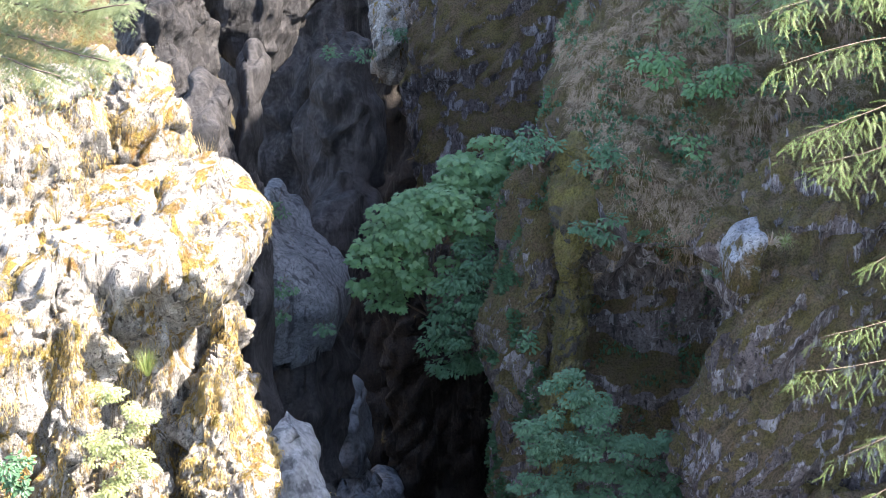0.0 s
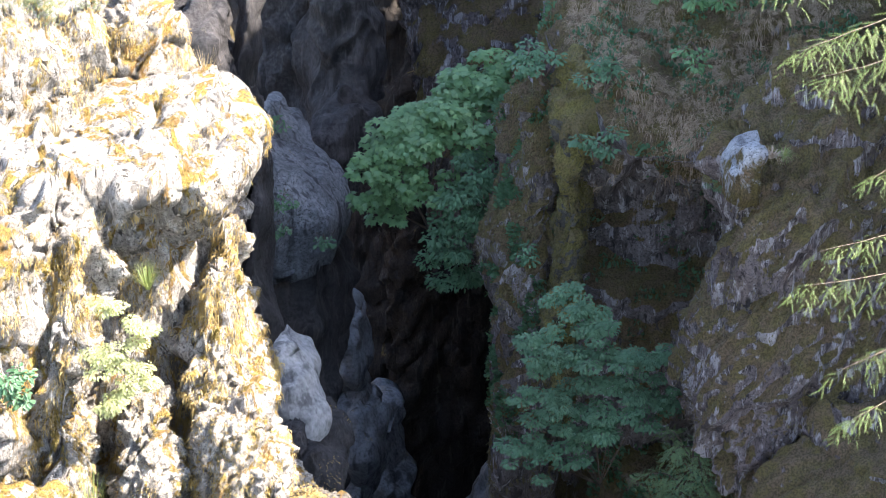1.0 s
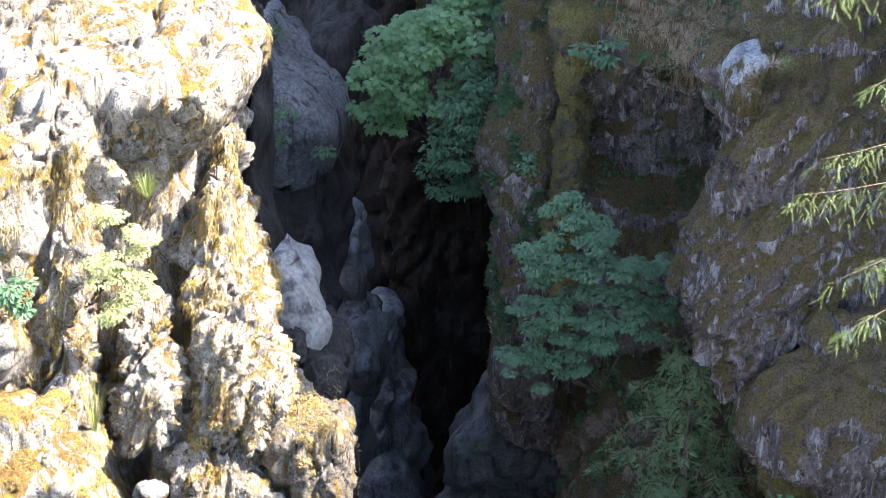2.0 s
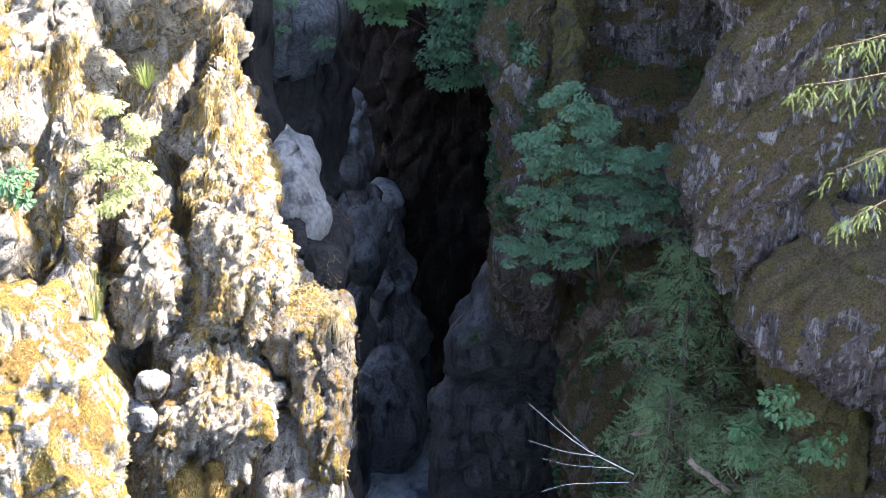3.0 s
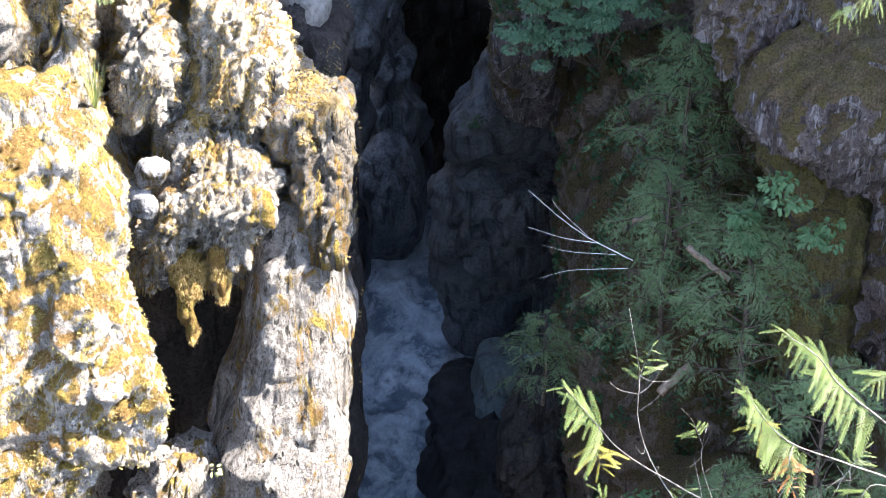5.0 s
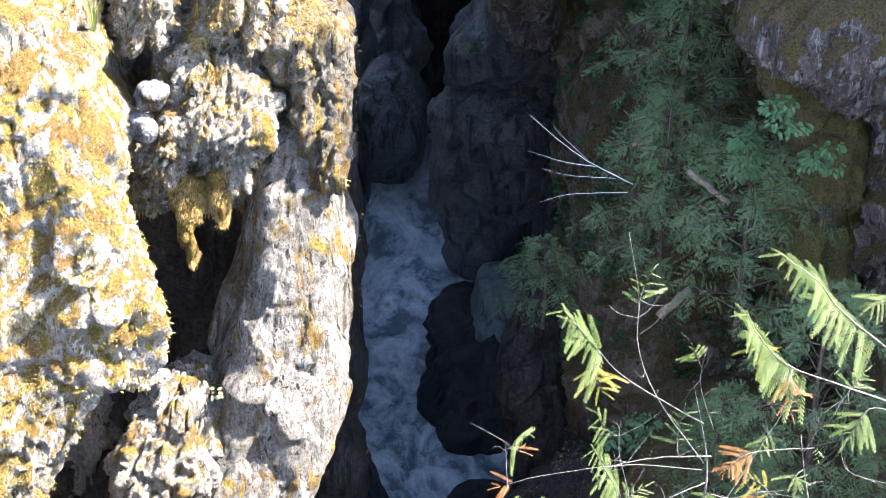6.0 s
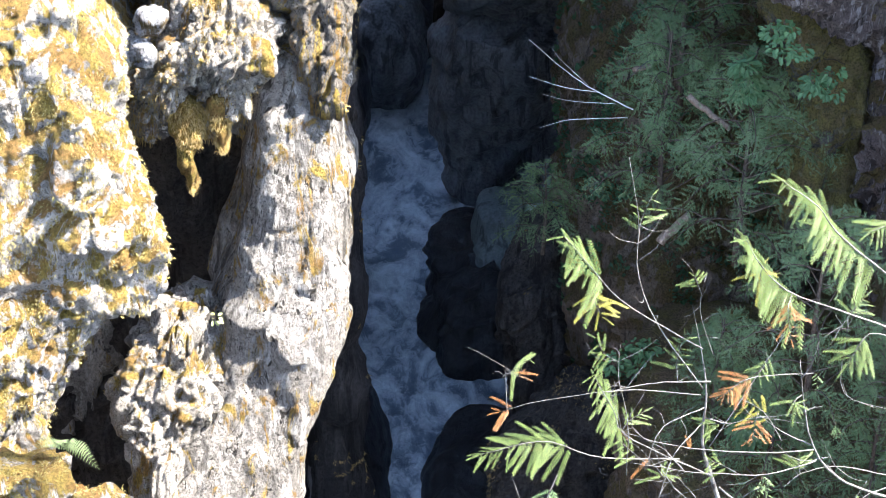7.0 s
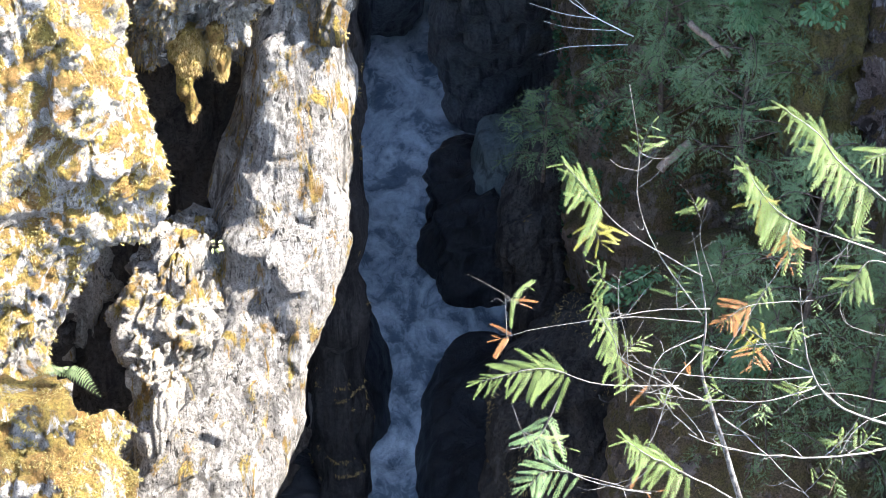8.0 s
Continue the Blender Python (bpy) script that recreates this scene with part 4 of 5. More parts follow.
def cedar_spray(side, wide=0.17, thick=0.15, droop=0.35):
    """A narrow toothed frond of scale foliage, 1 long, along +x."""
    v, q = [], []

    def blade(a, b, w):
        d = b - a
        s = np.array([-d[1], d[0], 0]) / (np.linalg.norm(d[:2]) + 1e-9) * w
        k = len(v)
        v.extend([a, a + d * 0.45 + s, b, a + d * 0.45 - s])
        q.append([k, k + 1, k + 2, k + 3])

    def at(p):
        return np.array([p[0], p[1], -droop * (p[0] ** 2) * 0.5 - 0.5 * abs(p[1])])

    blade(at((0, 0)), at((1, 0)), 0.012)
    for k in range(side):
        t = 0.06 + 0.86 * k / side
        ln = wide * (1.15 - t) * (0.55 + 0.9 * min(t, 0.35)) / 0.8 + 0.02
        for sg in (-1, 1):
            a = np.array([t + (0.03 if sg > 0 else 0), 0.0])
            blade(at(a), at(a + np.array([0.8, 0.6 * sg]) * ln * 1.25), thick / side)
    return np.array(v), [np.array(q)]


def cedar_frond(side=13, wide=0.17, droop=0.5):
    """A feather of scale foliage, 1 long, along +x: an axis, side twigs and small teeth on each."""
    v, q = [], []

    def at(x, y):
        return np.array([x, y, -droop * x * x * 0.5 - 0.35 * abs(y)])

    def blade(a, b, w):
        d = b - a
        s = np.array([-d[1], d[0], 0]) / (np.linalg.norm(d[:2]) + 1e-9) * w
        k = len(v)
        v.extend([a, a + d * 0.5 + s, b, a + d * 0.5 - s])
        q.append([k, k + 1, k + 2, k + 3])

    blade(at(0, 0), at(0.55, 0), 0.012)
    blade(at(0.45, 0), at(1, 0), 0.014)
    for k in range(side):
        t = 0.05 + 0.88 * k / side
        ln = wide * (math.sin(math.pi * min(1.0, 0.28 + 0.72 * t)) ** 0.7 + 0.15)
        for sg in (-1, 1):
            x, c, s = t + (0.03 if sg > 0 else 0), 0.78, 0.62 * sg
            blade(at(x, 0), at(x + c * ln, s * ln), 0.0065)
            for u in (0.25, 0.5, 0.75):
                for turn in (-0.55, 0.55):
                    a = math.atan2(s, c) + turn
                    blade(at(x + c * ln * u, s * ln * u), at(x + c * ln * u + math.cos(a) * 0.035, s * ln * u + math.sin(a) * 0.032), 0.0048)
    return np.array(v), [np.array(q)]


FROND, FROND_SLIM = cedar_frond(12, 0.10), cedar_frond(8, 0.12, 0.9)
PALM, OVAL = palm_leaf(), oval_leaf()
SLIM = (OVAL[0] * np.array([1.0, 0.34, 1.0]), OVAL[1])
SPRAY_FAR = cedar_spray(6, 0.17, 0.17)


def rand_dirs(rng, n):
    d = rng.normal(size=(n, 3))
    return d / np.linalg.norm(d, axis=1)[:, None]


def leafy(heap, template, clumps, density, size, rng, up=0.8, facing=(0, -0.5, 0.3)):
    """Leaves on the shells of flattened clumps: (x, y, z, radius)."""
    for x, y, z, r in clumps:
        n = max(6, int(density * r * r))
        d = rand_dirs(rng, n)
        rad = r * rng.uniform(0.55, 1.05, n)[:, None]
        p = np.array([x, y, z]) + d * rad * np.array([1.0, 0.8, 0.5])
        nor = d * 0.6 + np.array([0, 0, up]) + np.array(facing) + 0.45 * rand_dirs(rng, n)
        along = d * np.array([1, 1, 0.2]) + 0.5 * rand_dirs(rng, n) + np.array([0, 0, -0.35])
        scatter(heap, template, p, frames_of(nor, along, rng), size * rng.uniform(0.65, 1.2, n))


def shrub(name, root, clumps, template, size, density, material, label, seed, category="shrub", stems=BARK, group="", thick=0.03):
    rng = np.random.default_rng(seed)
    base = tagged(new(name), label, category, group)
    base.location = root
    root = np.array(root)
    for c in clumps[:: max(1, len(clumps) // 9)]:
        h = Heap()
        tip = np.array(c[:3])
        mid = root + (tip - root) * 0.5 + rng.normal(0, 0.12, 3) + np.array([0, 0, 0.12])
        tube(h, bend([root, mid, tip], 8) - root, np.linspace(thick, thick * 0.25, 8), 5)
        for _ in range(3):
            a = mid + (tip - mid) * rng.uniform(0.1, 0.9)
            tube(h, bend([a, a + rng.normal(0, c[3] * 0.5, 3)], 4) - root, np.linspace(thick * 0.35, thick * 0.12, 4), 4)
        part("stem", h.mesh("stem", stems), base)
    h = Heap()
    leafy(h, template, [(c[0] - root[0], c[1] - root[1], c[2] - root[2], c[3]) for c in clumps], density, size, rng)
    part("crown", h.mesh("crown", material, False), base)
    return base


def fill(clumps, per, rng, spread=0.9, shrink=(0.3, 0.55)):
    """Breaks big clumps into smaller ones with gaps between."""
    out = []
    for x, y, z, r in clumps:
        for d in rand_dirs(rng, per):
            k = rng.uniform(0.35, spread)
            out.append((x + d[0] * r * k, y + d[1] * r * k * 0.8, z + d[2] * r * k * 0.8, r * rng.uniform(*shrink)))
    return out


def limb(tree, points, thick, material, foliage, spray, count, length, rng, start=0.25, droop=0.3, bark_label="", facing=(0, -0.35, 0.9), spread=0.8, leaf_label="", fan=0, reach=1.9, hang=0.25):
    """A branch with sprays of foliage along it: the branch is a part, its foliage a part of the branch."""
    o = np.array(tree.location)
    line = bend(points, 14)
    h = Heap()
    wob = line + rng.normal(0, thick * 0.35, line.shape)
    tube(h, wob - o, np.linspace(thick, thick * 0.25, len(line)), 5)
    branch = part("branch", h.mesh("branch", material), tree, bark_label)
    if not count:
        return branch
    t = np.sort(rng.uniform(start, 1.0, count)) if fan else np.linspace(start, 1.0, count) + rng.normal(0, 0.15 / count, count)
    t[-1] = 1.0
    p = np.stack([np.interp(t, np.linspace(0, 1, len(line)), line[:, k]) for k in range(3)], 1)
    tan = np.gradient(line, axis=0)
    tan = np.stack([np.interp(t, np.linspace(0, 1, len(line)), tan[:, k]) for k in range(3)], 1)
    tan /= np.linalg.norm(tan, axis=1)[:, None]
    side = np.cross(tan, np.array(facing))
    side /= np.linalg.norm(side, axis=1)[:, None] + 1e-9
    sg = np.where(np.arange(count) % 2, 1, -1)[:, None]
    along = tan * 0.75 + side * sg * spread * rng.uniform(0.6, 1.2, (count, 1)) + np.array([0, 0, -droop]) + 0.2 * rand_dirs(rng, count)
    along[-1] = tan[-1] + np.array([0, 0, -droop * 0.5])
    nor = np.array(facing) + 0.25 * rand_dirs(rng, count)
    h = Heap()
    size = length * rng.uniform(0.6, 1.15, count) * ((1.1 - 0.35 * t) if fan else (1.15 - 0.7 * (t - start) / (1 - start)))
    if fan:  # side twigs, each with small sprays to both sides
        along /= np.linalg.norm(along, axis=1)[:, None]
        s = np.tile((np.arange(fan) + 0.5) / fan, count)
        k = np.repeat(np.arange(count), fan)
        ax, sz = along[k], (size[k] * reach)[:, None]
        p = p[k] + ax * sz * s[:, None] + np.array([0, 0, -0.35]) * sz * (s ** 2)[:, None]
        nor = nor[k] + 0.2 * rand_dirs(rng, len(k))
        out = np.cross(ax, nor) * np.where(np.arange(len(k)) % 2, 1, -1)[:, None]
        along = ax * 0.8 + 0.75 * out + np.array([0, 0, -hang]) + 0.35 * rand_dirs(rng, len(k))
        size = size[k] * (1.0 - 0.5 * s) * rng.uniform(0.55, 1.35, len(k))
    scatter(h, spray, p - o, frames_of(nor, along, rng), size)
    part("foliage", h.mesh("foliage", foliage, False), branch, leaf_label)
    return branch


def cedar(name, foot, height, spread, branches, sprays, length, seed, label, lean=(0, 0), foliage=None, low=0.12, group="young cedars"):
    rng = np.random.default_rng(seed)
    tree = tagged(new(name), label, "cedar tree", group)
    tree.location = foot
    foot = np.array(foot)
    top = foot + np.array([lean[0], lean[1], height])
    trunk = bend([foot, (foot + top) / 2 + rng.normal(0, 0.06, 3), top], 10)
    h = Heap()
    tube(h, trunk - foot, np.linspace(0.012 * height + 0.02, 0.008, 10), 7)
    part("trunk", h.mesh("trunk", BARK), tree)
    for k in range(branches):
        f = low + (0.97 - low) * (k + rng.uniform(0, 0.8)) / branches
        a = foot + (top - foot) * f
        ang = k * 2.4 + rng.uniform(-0.5, 0.5)
        reach = spread * (1 - f) ** 0.5 * rng.uniform(0.7, 1.15) + 0.12
        d = np.array([math.cos(ang), math.sin(ang), 0])
        rise = rng.uniform(0.0, 0.5)
        b = a + d * reach * 0.55 + np.array([0, 0, reach * (0.12 + 0.5 * rise)])
        c = a + d * reach + np.array([0, 0, reach * (rise - 0.15)])
        limb(tree, [a, b, c], 0.010 + 0.004 * reach, BARK, foliage or CEDAR, SPRAY_FAR, int(sprays * 0.85), length * 1.25, rng, 0.15, 0.35, facing=(rng.uniform(-0.4, 0.4), rng.uniform(-0.9, -0.1), 0.8), fan=7, reach=1.5)
    return tree


def tuft(name, foot, blades, length, material, seed, label, droop=0.8, spread=0.5, width=0.0036, category="grass tuft", group="grass tufts"):
    rng = np.random.default_rng(seed)
    h = Heap()
    for _ in range(blades):
        a = rng.uniform(0, 2 * math.pi)
        out = np.array([math.cos(a), math.sin(a), 0])
        ln = length * rng.uniform(0.5, 1.1)
        sp = spread * rng.uniform(0.3, 1.2)
        t = np.linspace(0, 1, 7)[:, None]
        p = out * (0.03 + ln * sp * t) + np.array([0, 0, 1]) * ln * (t * (1 - 0.3 * sp) - droop * sp * t ** 2.2)
        s = np.cross(out, [0, 0, 1]) + 0.3 * rand_dirs(rng, 1)[0]
        w = width * (1 - t) ** 0.6 + 0.0008
        v = np.concatenate([p - s * w, p + s * w])
        h.add(v, np.array([[k, k + 1, k + 8, k + 7] for k in range(6)]))
    ob = new(name, h.mesh(name, material, False))
    ob.location = foot
    return tagged(ob, label, category, group)


def fern(name, foot, fronds, length, seed, label, tilt=(0, -1, 0.2), material=None):
    rng = np.random.default_rng(seed)
    ob = tagged(new(name), label, "fern", "ferns")
    ob.location = foot
    for k in range(fronds):
        a = -0.7 + 2.5 * k / max(1, fronds - 1) + rng.uniform(-0.15, 0.15)
        d = np.array([math.sin(a), -0.45, 0.75 * math.cos(a) + 0.05])
        d /= np.linalg.norm(d)
        line = bend([(0, 0, 0), d * length * 0.55, d * length + np.array([0, 0, -0.35 * length])], 26) * rng.uniform(0.7, 1.1)
        h = Heap()
        tube(h, line, np.linspace(0.004, 0.001, 26), 4)
        tan = np.gradient(line, axis=0)
        tan /= np.linalg.norm(tan, axis=1)[:, None]
        side = np.cross(tan, [0, -0.3, 0.95])
        side /= np.linalg.norm(side, axis=1)[:, None]
        for sg in (-1, 1):
            size = length * 0.15 * np.sin(np.linspace(0.5, math.pi * 0.97, 26))
            scatter(h, SLIM, line[::2], frames_of(np.tile([0.2, -0.75, 0.6], (13, 1)), (side * sg + tan * 0.35)[::2], rng), size[::2])
        part("frond", h.mesh("frond", material or FERN, False), ob)
    return ob


SPRAY_MID = cedar_spray(6, 0.20, 0.14)


def fuzz(name, grown_on, count, length, material, seed, label, cover=0.5, droop=0.5, steep=(-1.0, 1.0), box=None, width=0.16, lump=0.9):
    """Blades and fronds growing in patches on rocks: a part of each rock."""
    rng = np.random.default_rng(seed)
    for ob in grown_on:
        heap = Heap()
        me = ob.data
        nf = len(me.polygons)
        mid, nor, area = np.empty(nf * 3), np.empty(nf * 3), np.empty(nf)
        me.polygons.foreach_get("center", mid)
        me.polygons.foreach_get("normal", nor)
        me.polygons.foreach_get("area", area)
        mid, nor = mid.reshape(-1, 3), nor.reshape(-1, 3)
        keep = (nor[:, 1] < 0.35) & (nor[:, 2] > steep[0]) & (nor[:, 2] < steep[1])
        if box:
            for k in range(3):
                keep &= (mid[:, k] > box[0][k]) & (mid[:, k] < box[1][k])
        patch = fbm(mid, (lump, lump, lump * 1.4), 4, seed) + 0.4 * nor[:, 2]
        if not keep.any():
            continue
        keep &= patch > np.quantile(patch[keep], 1 - cover)
        w = area * keep
        pick = rng.choice(nf, count // len(grown_on), p=w / w.sum())
        n = len(pick)
        p = mid[pick] + rng.normal(0, 0.02, (n, 3))
        d = nor[pick] + 0.7 * rand_dirs(rng, n) + np.array([0, 0, -droop])
        d /= np.linalg.norm(d, axis=1)[:, None]
        ln = (length * rng.uniform(0.4, 1.2, n))[:, None]
        side = np.cross(d, rand_dirs(rng, n)) * ln * width
        bow = p + d * ln * 0.55 + nor[pick] * ln * 0.1
        tip = p + d * ln + np.array([0, 0, -0.35 * droop]) * ln
        v = np.stack([p - nor[pick] * 0.02, bow - side, tip, bow + side], 1).reshape(-1, 3)
        heap.add(v, np.arange(n * 4).reshape(-1, 4))
        part(name, heap.mesh(name, material, False), ob, label)


def ob_of(*names):
    return [o for o in scene.objects if o.name.split(".")[0] in names and o.type == "MESH"]


GOLD_MOSS = leaf_material("golden_moss", (0.32, 0.235, 0.08), (0.50, 0.37, 0.17), 0.3, 0.9)
GREEN_MOSS = leaf_material("yellow_green_moss", (0.30, 0.25, 0.08), (0.44, 0.36, 0.15), 0.3, 0.9)
OLIVE_MOSS = leaf_material("olive_moss", (0.10, 0.088, 0.043), (0.215, 0.185, 0.095), 0.2, 0.9)

sunny = ob_of("ledge_block", "rock_rib", "rock_block", "rock_spur", "rock_crag", "bare_cliff")
sunny = [o for o in sunny if "sun" in o["label"] or "golden" in o["label"] or "moss" in o["label"]]
fuzz("moss", [o for o in sunny if o.name.startswith("rock_spur")], 120000, 0.10, GOLD_MOSS, 71, "golden dry moss hanging on the sunlit spur", 0.55, 1.8, (-0.5, 1.0), ((-9, 20, 8), (0, 36, 26)), width=0.07)
fuzz("moss", [o for o in sunny if not o.name.startswith("rock_spur")], 90000, 0.08, GOLD_MOSS, 72, "golden dry moss on the sunlit ledge and crags", 0.35, 1.5, (-0.5, 0.6), ((-9, 20, 19), (0, 36, 27)), width=0.08)
fuzz("moss", ob_of("moss_clump", "mossy_rock"), 30000, 0.045, GOLD_MOSS, 77, "thick golden moss draped over the rock lips", 0.5, 1.0, (-1.0, 1.0))
fuzz("moss", ob_of("mossy_bluff", "moss_boulder"), 55000, 0.05, GREEN_MOSS, 73, "yellow-green moss cushions on the bluff", 0.55, 0.6, (-0.6, 1.0), ((-9, 18, 11), (0, 30, 23)), lump=0.6)
fuzz("moss", ob_of("mossy_slope"), 60000, 0.055, OLIVE_MOSS, 74, "shaggy olive moss on the shaded slope", 0.62, 1.0, (0.1, 1.0), ((0, 30, 12), (10, 46, 28)))
fuzz("moss", ob_of("mossy_column", "mossy_rib"), 50000, 0.055, OLIVE_MOSS, 174, "shaggy olive moss hanging on the column", 0.55, 1.0, (-0.7, 1.0), ((0, 30, 12), (10, 46, 28)))
fuzz("moss", ob_of("rock_buttress", "near_wall", "earth_bank", "mossy_bank"), 60000, 0.05, OLIVE_MOSS, 75, "olive brown moss on the shaded buttress", 0.45, 1.0, (-0.7, 1.0), ((2, 26, 6), (10, 40, 25)))
fuzz("dry_grass", ob_of("mossy_slope"), 70000, 0.24, DRY_BROWN, 76, "dry brown grass matted on the steep slope", 0.7, 1.1, (0.1, 1.0), ((2.4, 34, 20.5), (8, 44, 27)), width=0.02)

fuzz("ground_cover", ob_of("mossy_slope", "mossy_column"), 26000, 0.10, SMALL, 78, "low green leafy ground cover on the slope", 0.22, -0.2, (-0.2, 1.0), ((0, 30, 15), (9, 46, 27)), width=0.3, lump=0.7)
fuzz("ground_cover", ob_of("earth_bank"), 20000, 0.12, SMALL, 79, "low green leafy ground cover on the bank", 0.25, -0.2, (-0.2, 1.0), ((2, 28, 5), (9, 40, 16)), width=0.3, lump=0.7)

# shrubs of the chasm
rng = np.random.default_rng(5)
shrub("maple_shrub", (-0.29, 44.0, 17.44), fill([(0.41, 42.0, 21.42, 0.68), (0.98, 42.0, 21.06, 0.68), (-0.27, 41.6, 21.07, 0.79), (-0.95, 41.2, 20.5, 0.9), (0.18, 41.0, 20.57, 1.01), (-1.4, 41.0, 19.97, 0.62), (-0.49, 40.8, 19.8, 0.9), (-1.52, 41.0, 19.25, 0.45), (0.87, 42.5, 21.62, 0.57), (1.66, 42.0, 21.66, 0.57), (-1.07, 41.2, 19.05, 0.51)], 9, rng), PALM, 0.165, 700, MAPLE, "bright green vine maple shrub leaning over the chasm", 51)
shrub("leafy_shrub", (0.54, 42.0, 18.24), fill([(0.4, 40.2, 19.67, 0.67), (0.73, 40.4, 20.19, 0.55), (0.18, 40.2, 18.84, 0.61), (0.29, 40.4, 17.9, 0.57), (-0.05, 40.4, 18.39, 0.45), (0.62, 40.2, 19.2, 0.61)], 10, rng), OVAL, 0.10, 1300, SMALL, "small-leaved shrub hanging beside the mossy column", 52)
shrub("alder_shrub", (2.91, 36.0, 15.53), fill([(2.09, 34.4, 19.81, 0.58), (2.66, 34.2, 19.69, 0.53), (1.71, 34.2, 19.05, 0.58), (2.58, 34.0, 18.93, 0.78), (3.57, 34.2, 18.83, 0.58), (1.33, 34.2, 18.29, 0.34), (2.11, 34.0, 18.06, 0.69), (3.09, 34.0, 18.17, 0.78), (3.89, 34.2, 18.18, 0.39), (1.55, 34.2, 17.07, 0.55), (2.34, 34.2, 17.19, 0.55)], 12, rng, 1.0, (0.2, 0.42)), OVAL, 0.064, 4300, ALDER, "blue-green alder shrub growing out of the shaded wall", 53, thick=0.009)
shrub("leafy_shrub", (2.8, 37.0, 21.54), fill([(2.68, 36.2, 22.2, 0.45)], 9, rng), OVAL, 0.09, 1200, SMALL, "low leafy plant on the mossy slope", 54)
shrub("leafy_shrub", (2.93, 37.8, 22.56), fill([(2.81, 37.0, 23.25, 0.45)], 9, rng), OVAL, 0.08, 1100, SMALL, "low leafy plant on the mossy slope", 55)
shrub("leafy_shrub", (1.81, 39.0, 22.39), fill([(1.71, 38.2, 23.08, 0.52)], 9, rng), OVAL, 0.09, 1100, SMALL, "leafy plant on top of the mossy column", 56)
shrub("leafy_shrub", (4.58, 37.6, 23.11), fill([(4.43, 36.8, 23.57, 0.35)], 7, rng), OVAL, 0.10, 900, MAPLE, "bright leafy plant in the brown grass", 57)
shrub("weed", (-4.71, 29.0, 20.55), fill([(-4.67, 27.9, 22.68, 0.31), (-4.32, 27.8, 22.38, 0.35), (-4.68, 27.7, 21.99, 0.39), (-4.33, 27.8, 21.6, 0.32), (-4.64, 27.7, 21.38, 0.32)], 9, rng), OVAL, 0.045, 5200, PALE_LEAF, "pale sunlit weeds in a cleft of the rock", 58, "weed", thick=0.008)
shrub("leafy_shrub", (-6.07, 27.6, 21.25), fill([(-5.81, 26.6, 22.17, 0.3), (-5.68, 26.6, 21.92, 0.23)], 9, rng), OVAL, 0.09, 1600, SMALL, "green leafy plant at the foot of the block", 59, thick=0.012)
shrub("weed", (-3.6, 27.2, 12.89), [(-3.58, 26.9, 13.37, 0.12)], OVAL, 0.09, 900, PALE_LEAF, "small bright weed in the dark hollow", 60, "weed", thick=0.005)
for k, root in enumerate([(-3.26, 41.4, 18.48), (-3.26, 41.6, 19.02), (-2.41, 41.4, 18.11), (-3.41, 42.6, 20.37), (1.53, 37.6, 19.54), (0.83, 46.0, 8.73), (-2.52, 47.4, 22.36), (-1.83, 47.6, 22.34), (-1.23, 55.0, 20.9), (-0.86, 55.0, 20.87)]):
    shrub("small_plant", root, fill([(root[0], root[1] - 0.3, root[2] + 0.1, 0.28)], 7, rng), OVAL, 0.09, 1100, SMALL, "small green plant in a crack of the rock", 80 + k, "plant", thick=0.006)

# young cedars on the bank
cedar("cedar_tree", (4.36, 34.0, 12.69), 5.0, 2.0, 40, 16, 0.21, 61, "young green cedar in the shade of the wall")
cedar("cedar_tree", (3.95, 32.4, 11.3), 4.0, 1.6, 36, 15, 0.21, 62, "young cedar with drooping fronds on the bank")
cedar("cedar_tree", (5.12, 30.6, 11.6), 4.4, 1.9, 38, 15, 0.20, 63, "cedar with drooping dark green fronds")
cedar("cedar_tree", (5.91, 27.0, 11.08), 4.4, 1.7, 36, 15, 0.18, 64, "dark cedar standing in the shade")
cedar("cedar_tree", (4.7, 28.5, 8.9), 3.2, 1.2, 30, 15, 0.19, 65, "low dark cedar on the bank")
cedar("cedar_tree", (1.97, 34.6, 8.82), 2.2, 0.9, 26, 11, 0.15, 66, "small cedar on the edge of the dark rock")
cedar("cedar_tree", (5.28, 39.0, 24.03), 5.5, 1.7, 40, 15, 0.22, 67, "dark cedar with hanging fronds on the slope")

cedar("cedar_tree", (5.4, 26.8, 8.53), 3.6, 1.6, 34, 15, 0.18, 121, "dark cedar low on the bank")
cedar("cedar_tree", (7.07, 26.4, 8.66), 4.2, 1.7, 36, 15, 0.18, 122, "dark cedar beside the shaded wall")
cedar("cedar_tree", (6.23, 31.0, 13.02), 2.6, 1.3, 28, 14, 0.18, 123, "small cedar between wall and bank")

for k, (root, r) in enumerate((((5.39, 29.9, 16.62), 0.4), ((4.92, 30.6, 15.48), 0.45), ((6.06, 29.7, 15.95), 0.4), ((3.45, 30.6, 9.4), 0.5), ((4.87, 38.2, 24.26), 0.6), ((3.9, 38.8, 24.31), 0.5), ((5.17, 27.5, 10.64), 0.5))):
    shrub("leafy_shrub", root, fill([(root[0], root[1] - 0.3, root[2] + 0.2, r)], 9, rng), OVAL, 0.11, 1000, MAPLE, "bright green leafy plant on the bank", 130 + k, thick=0.008)

# bare sticks and broken logs among the cedars
rng = np.random.default_rng(17)
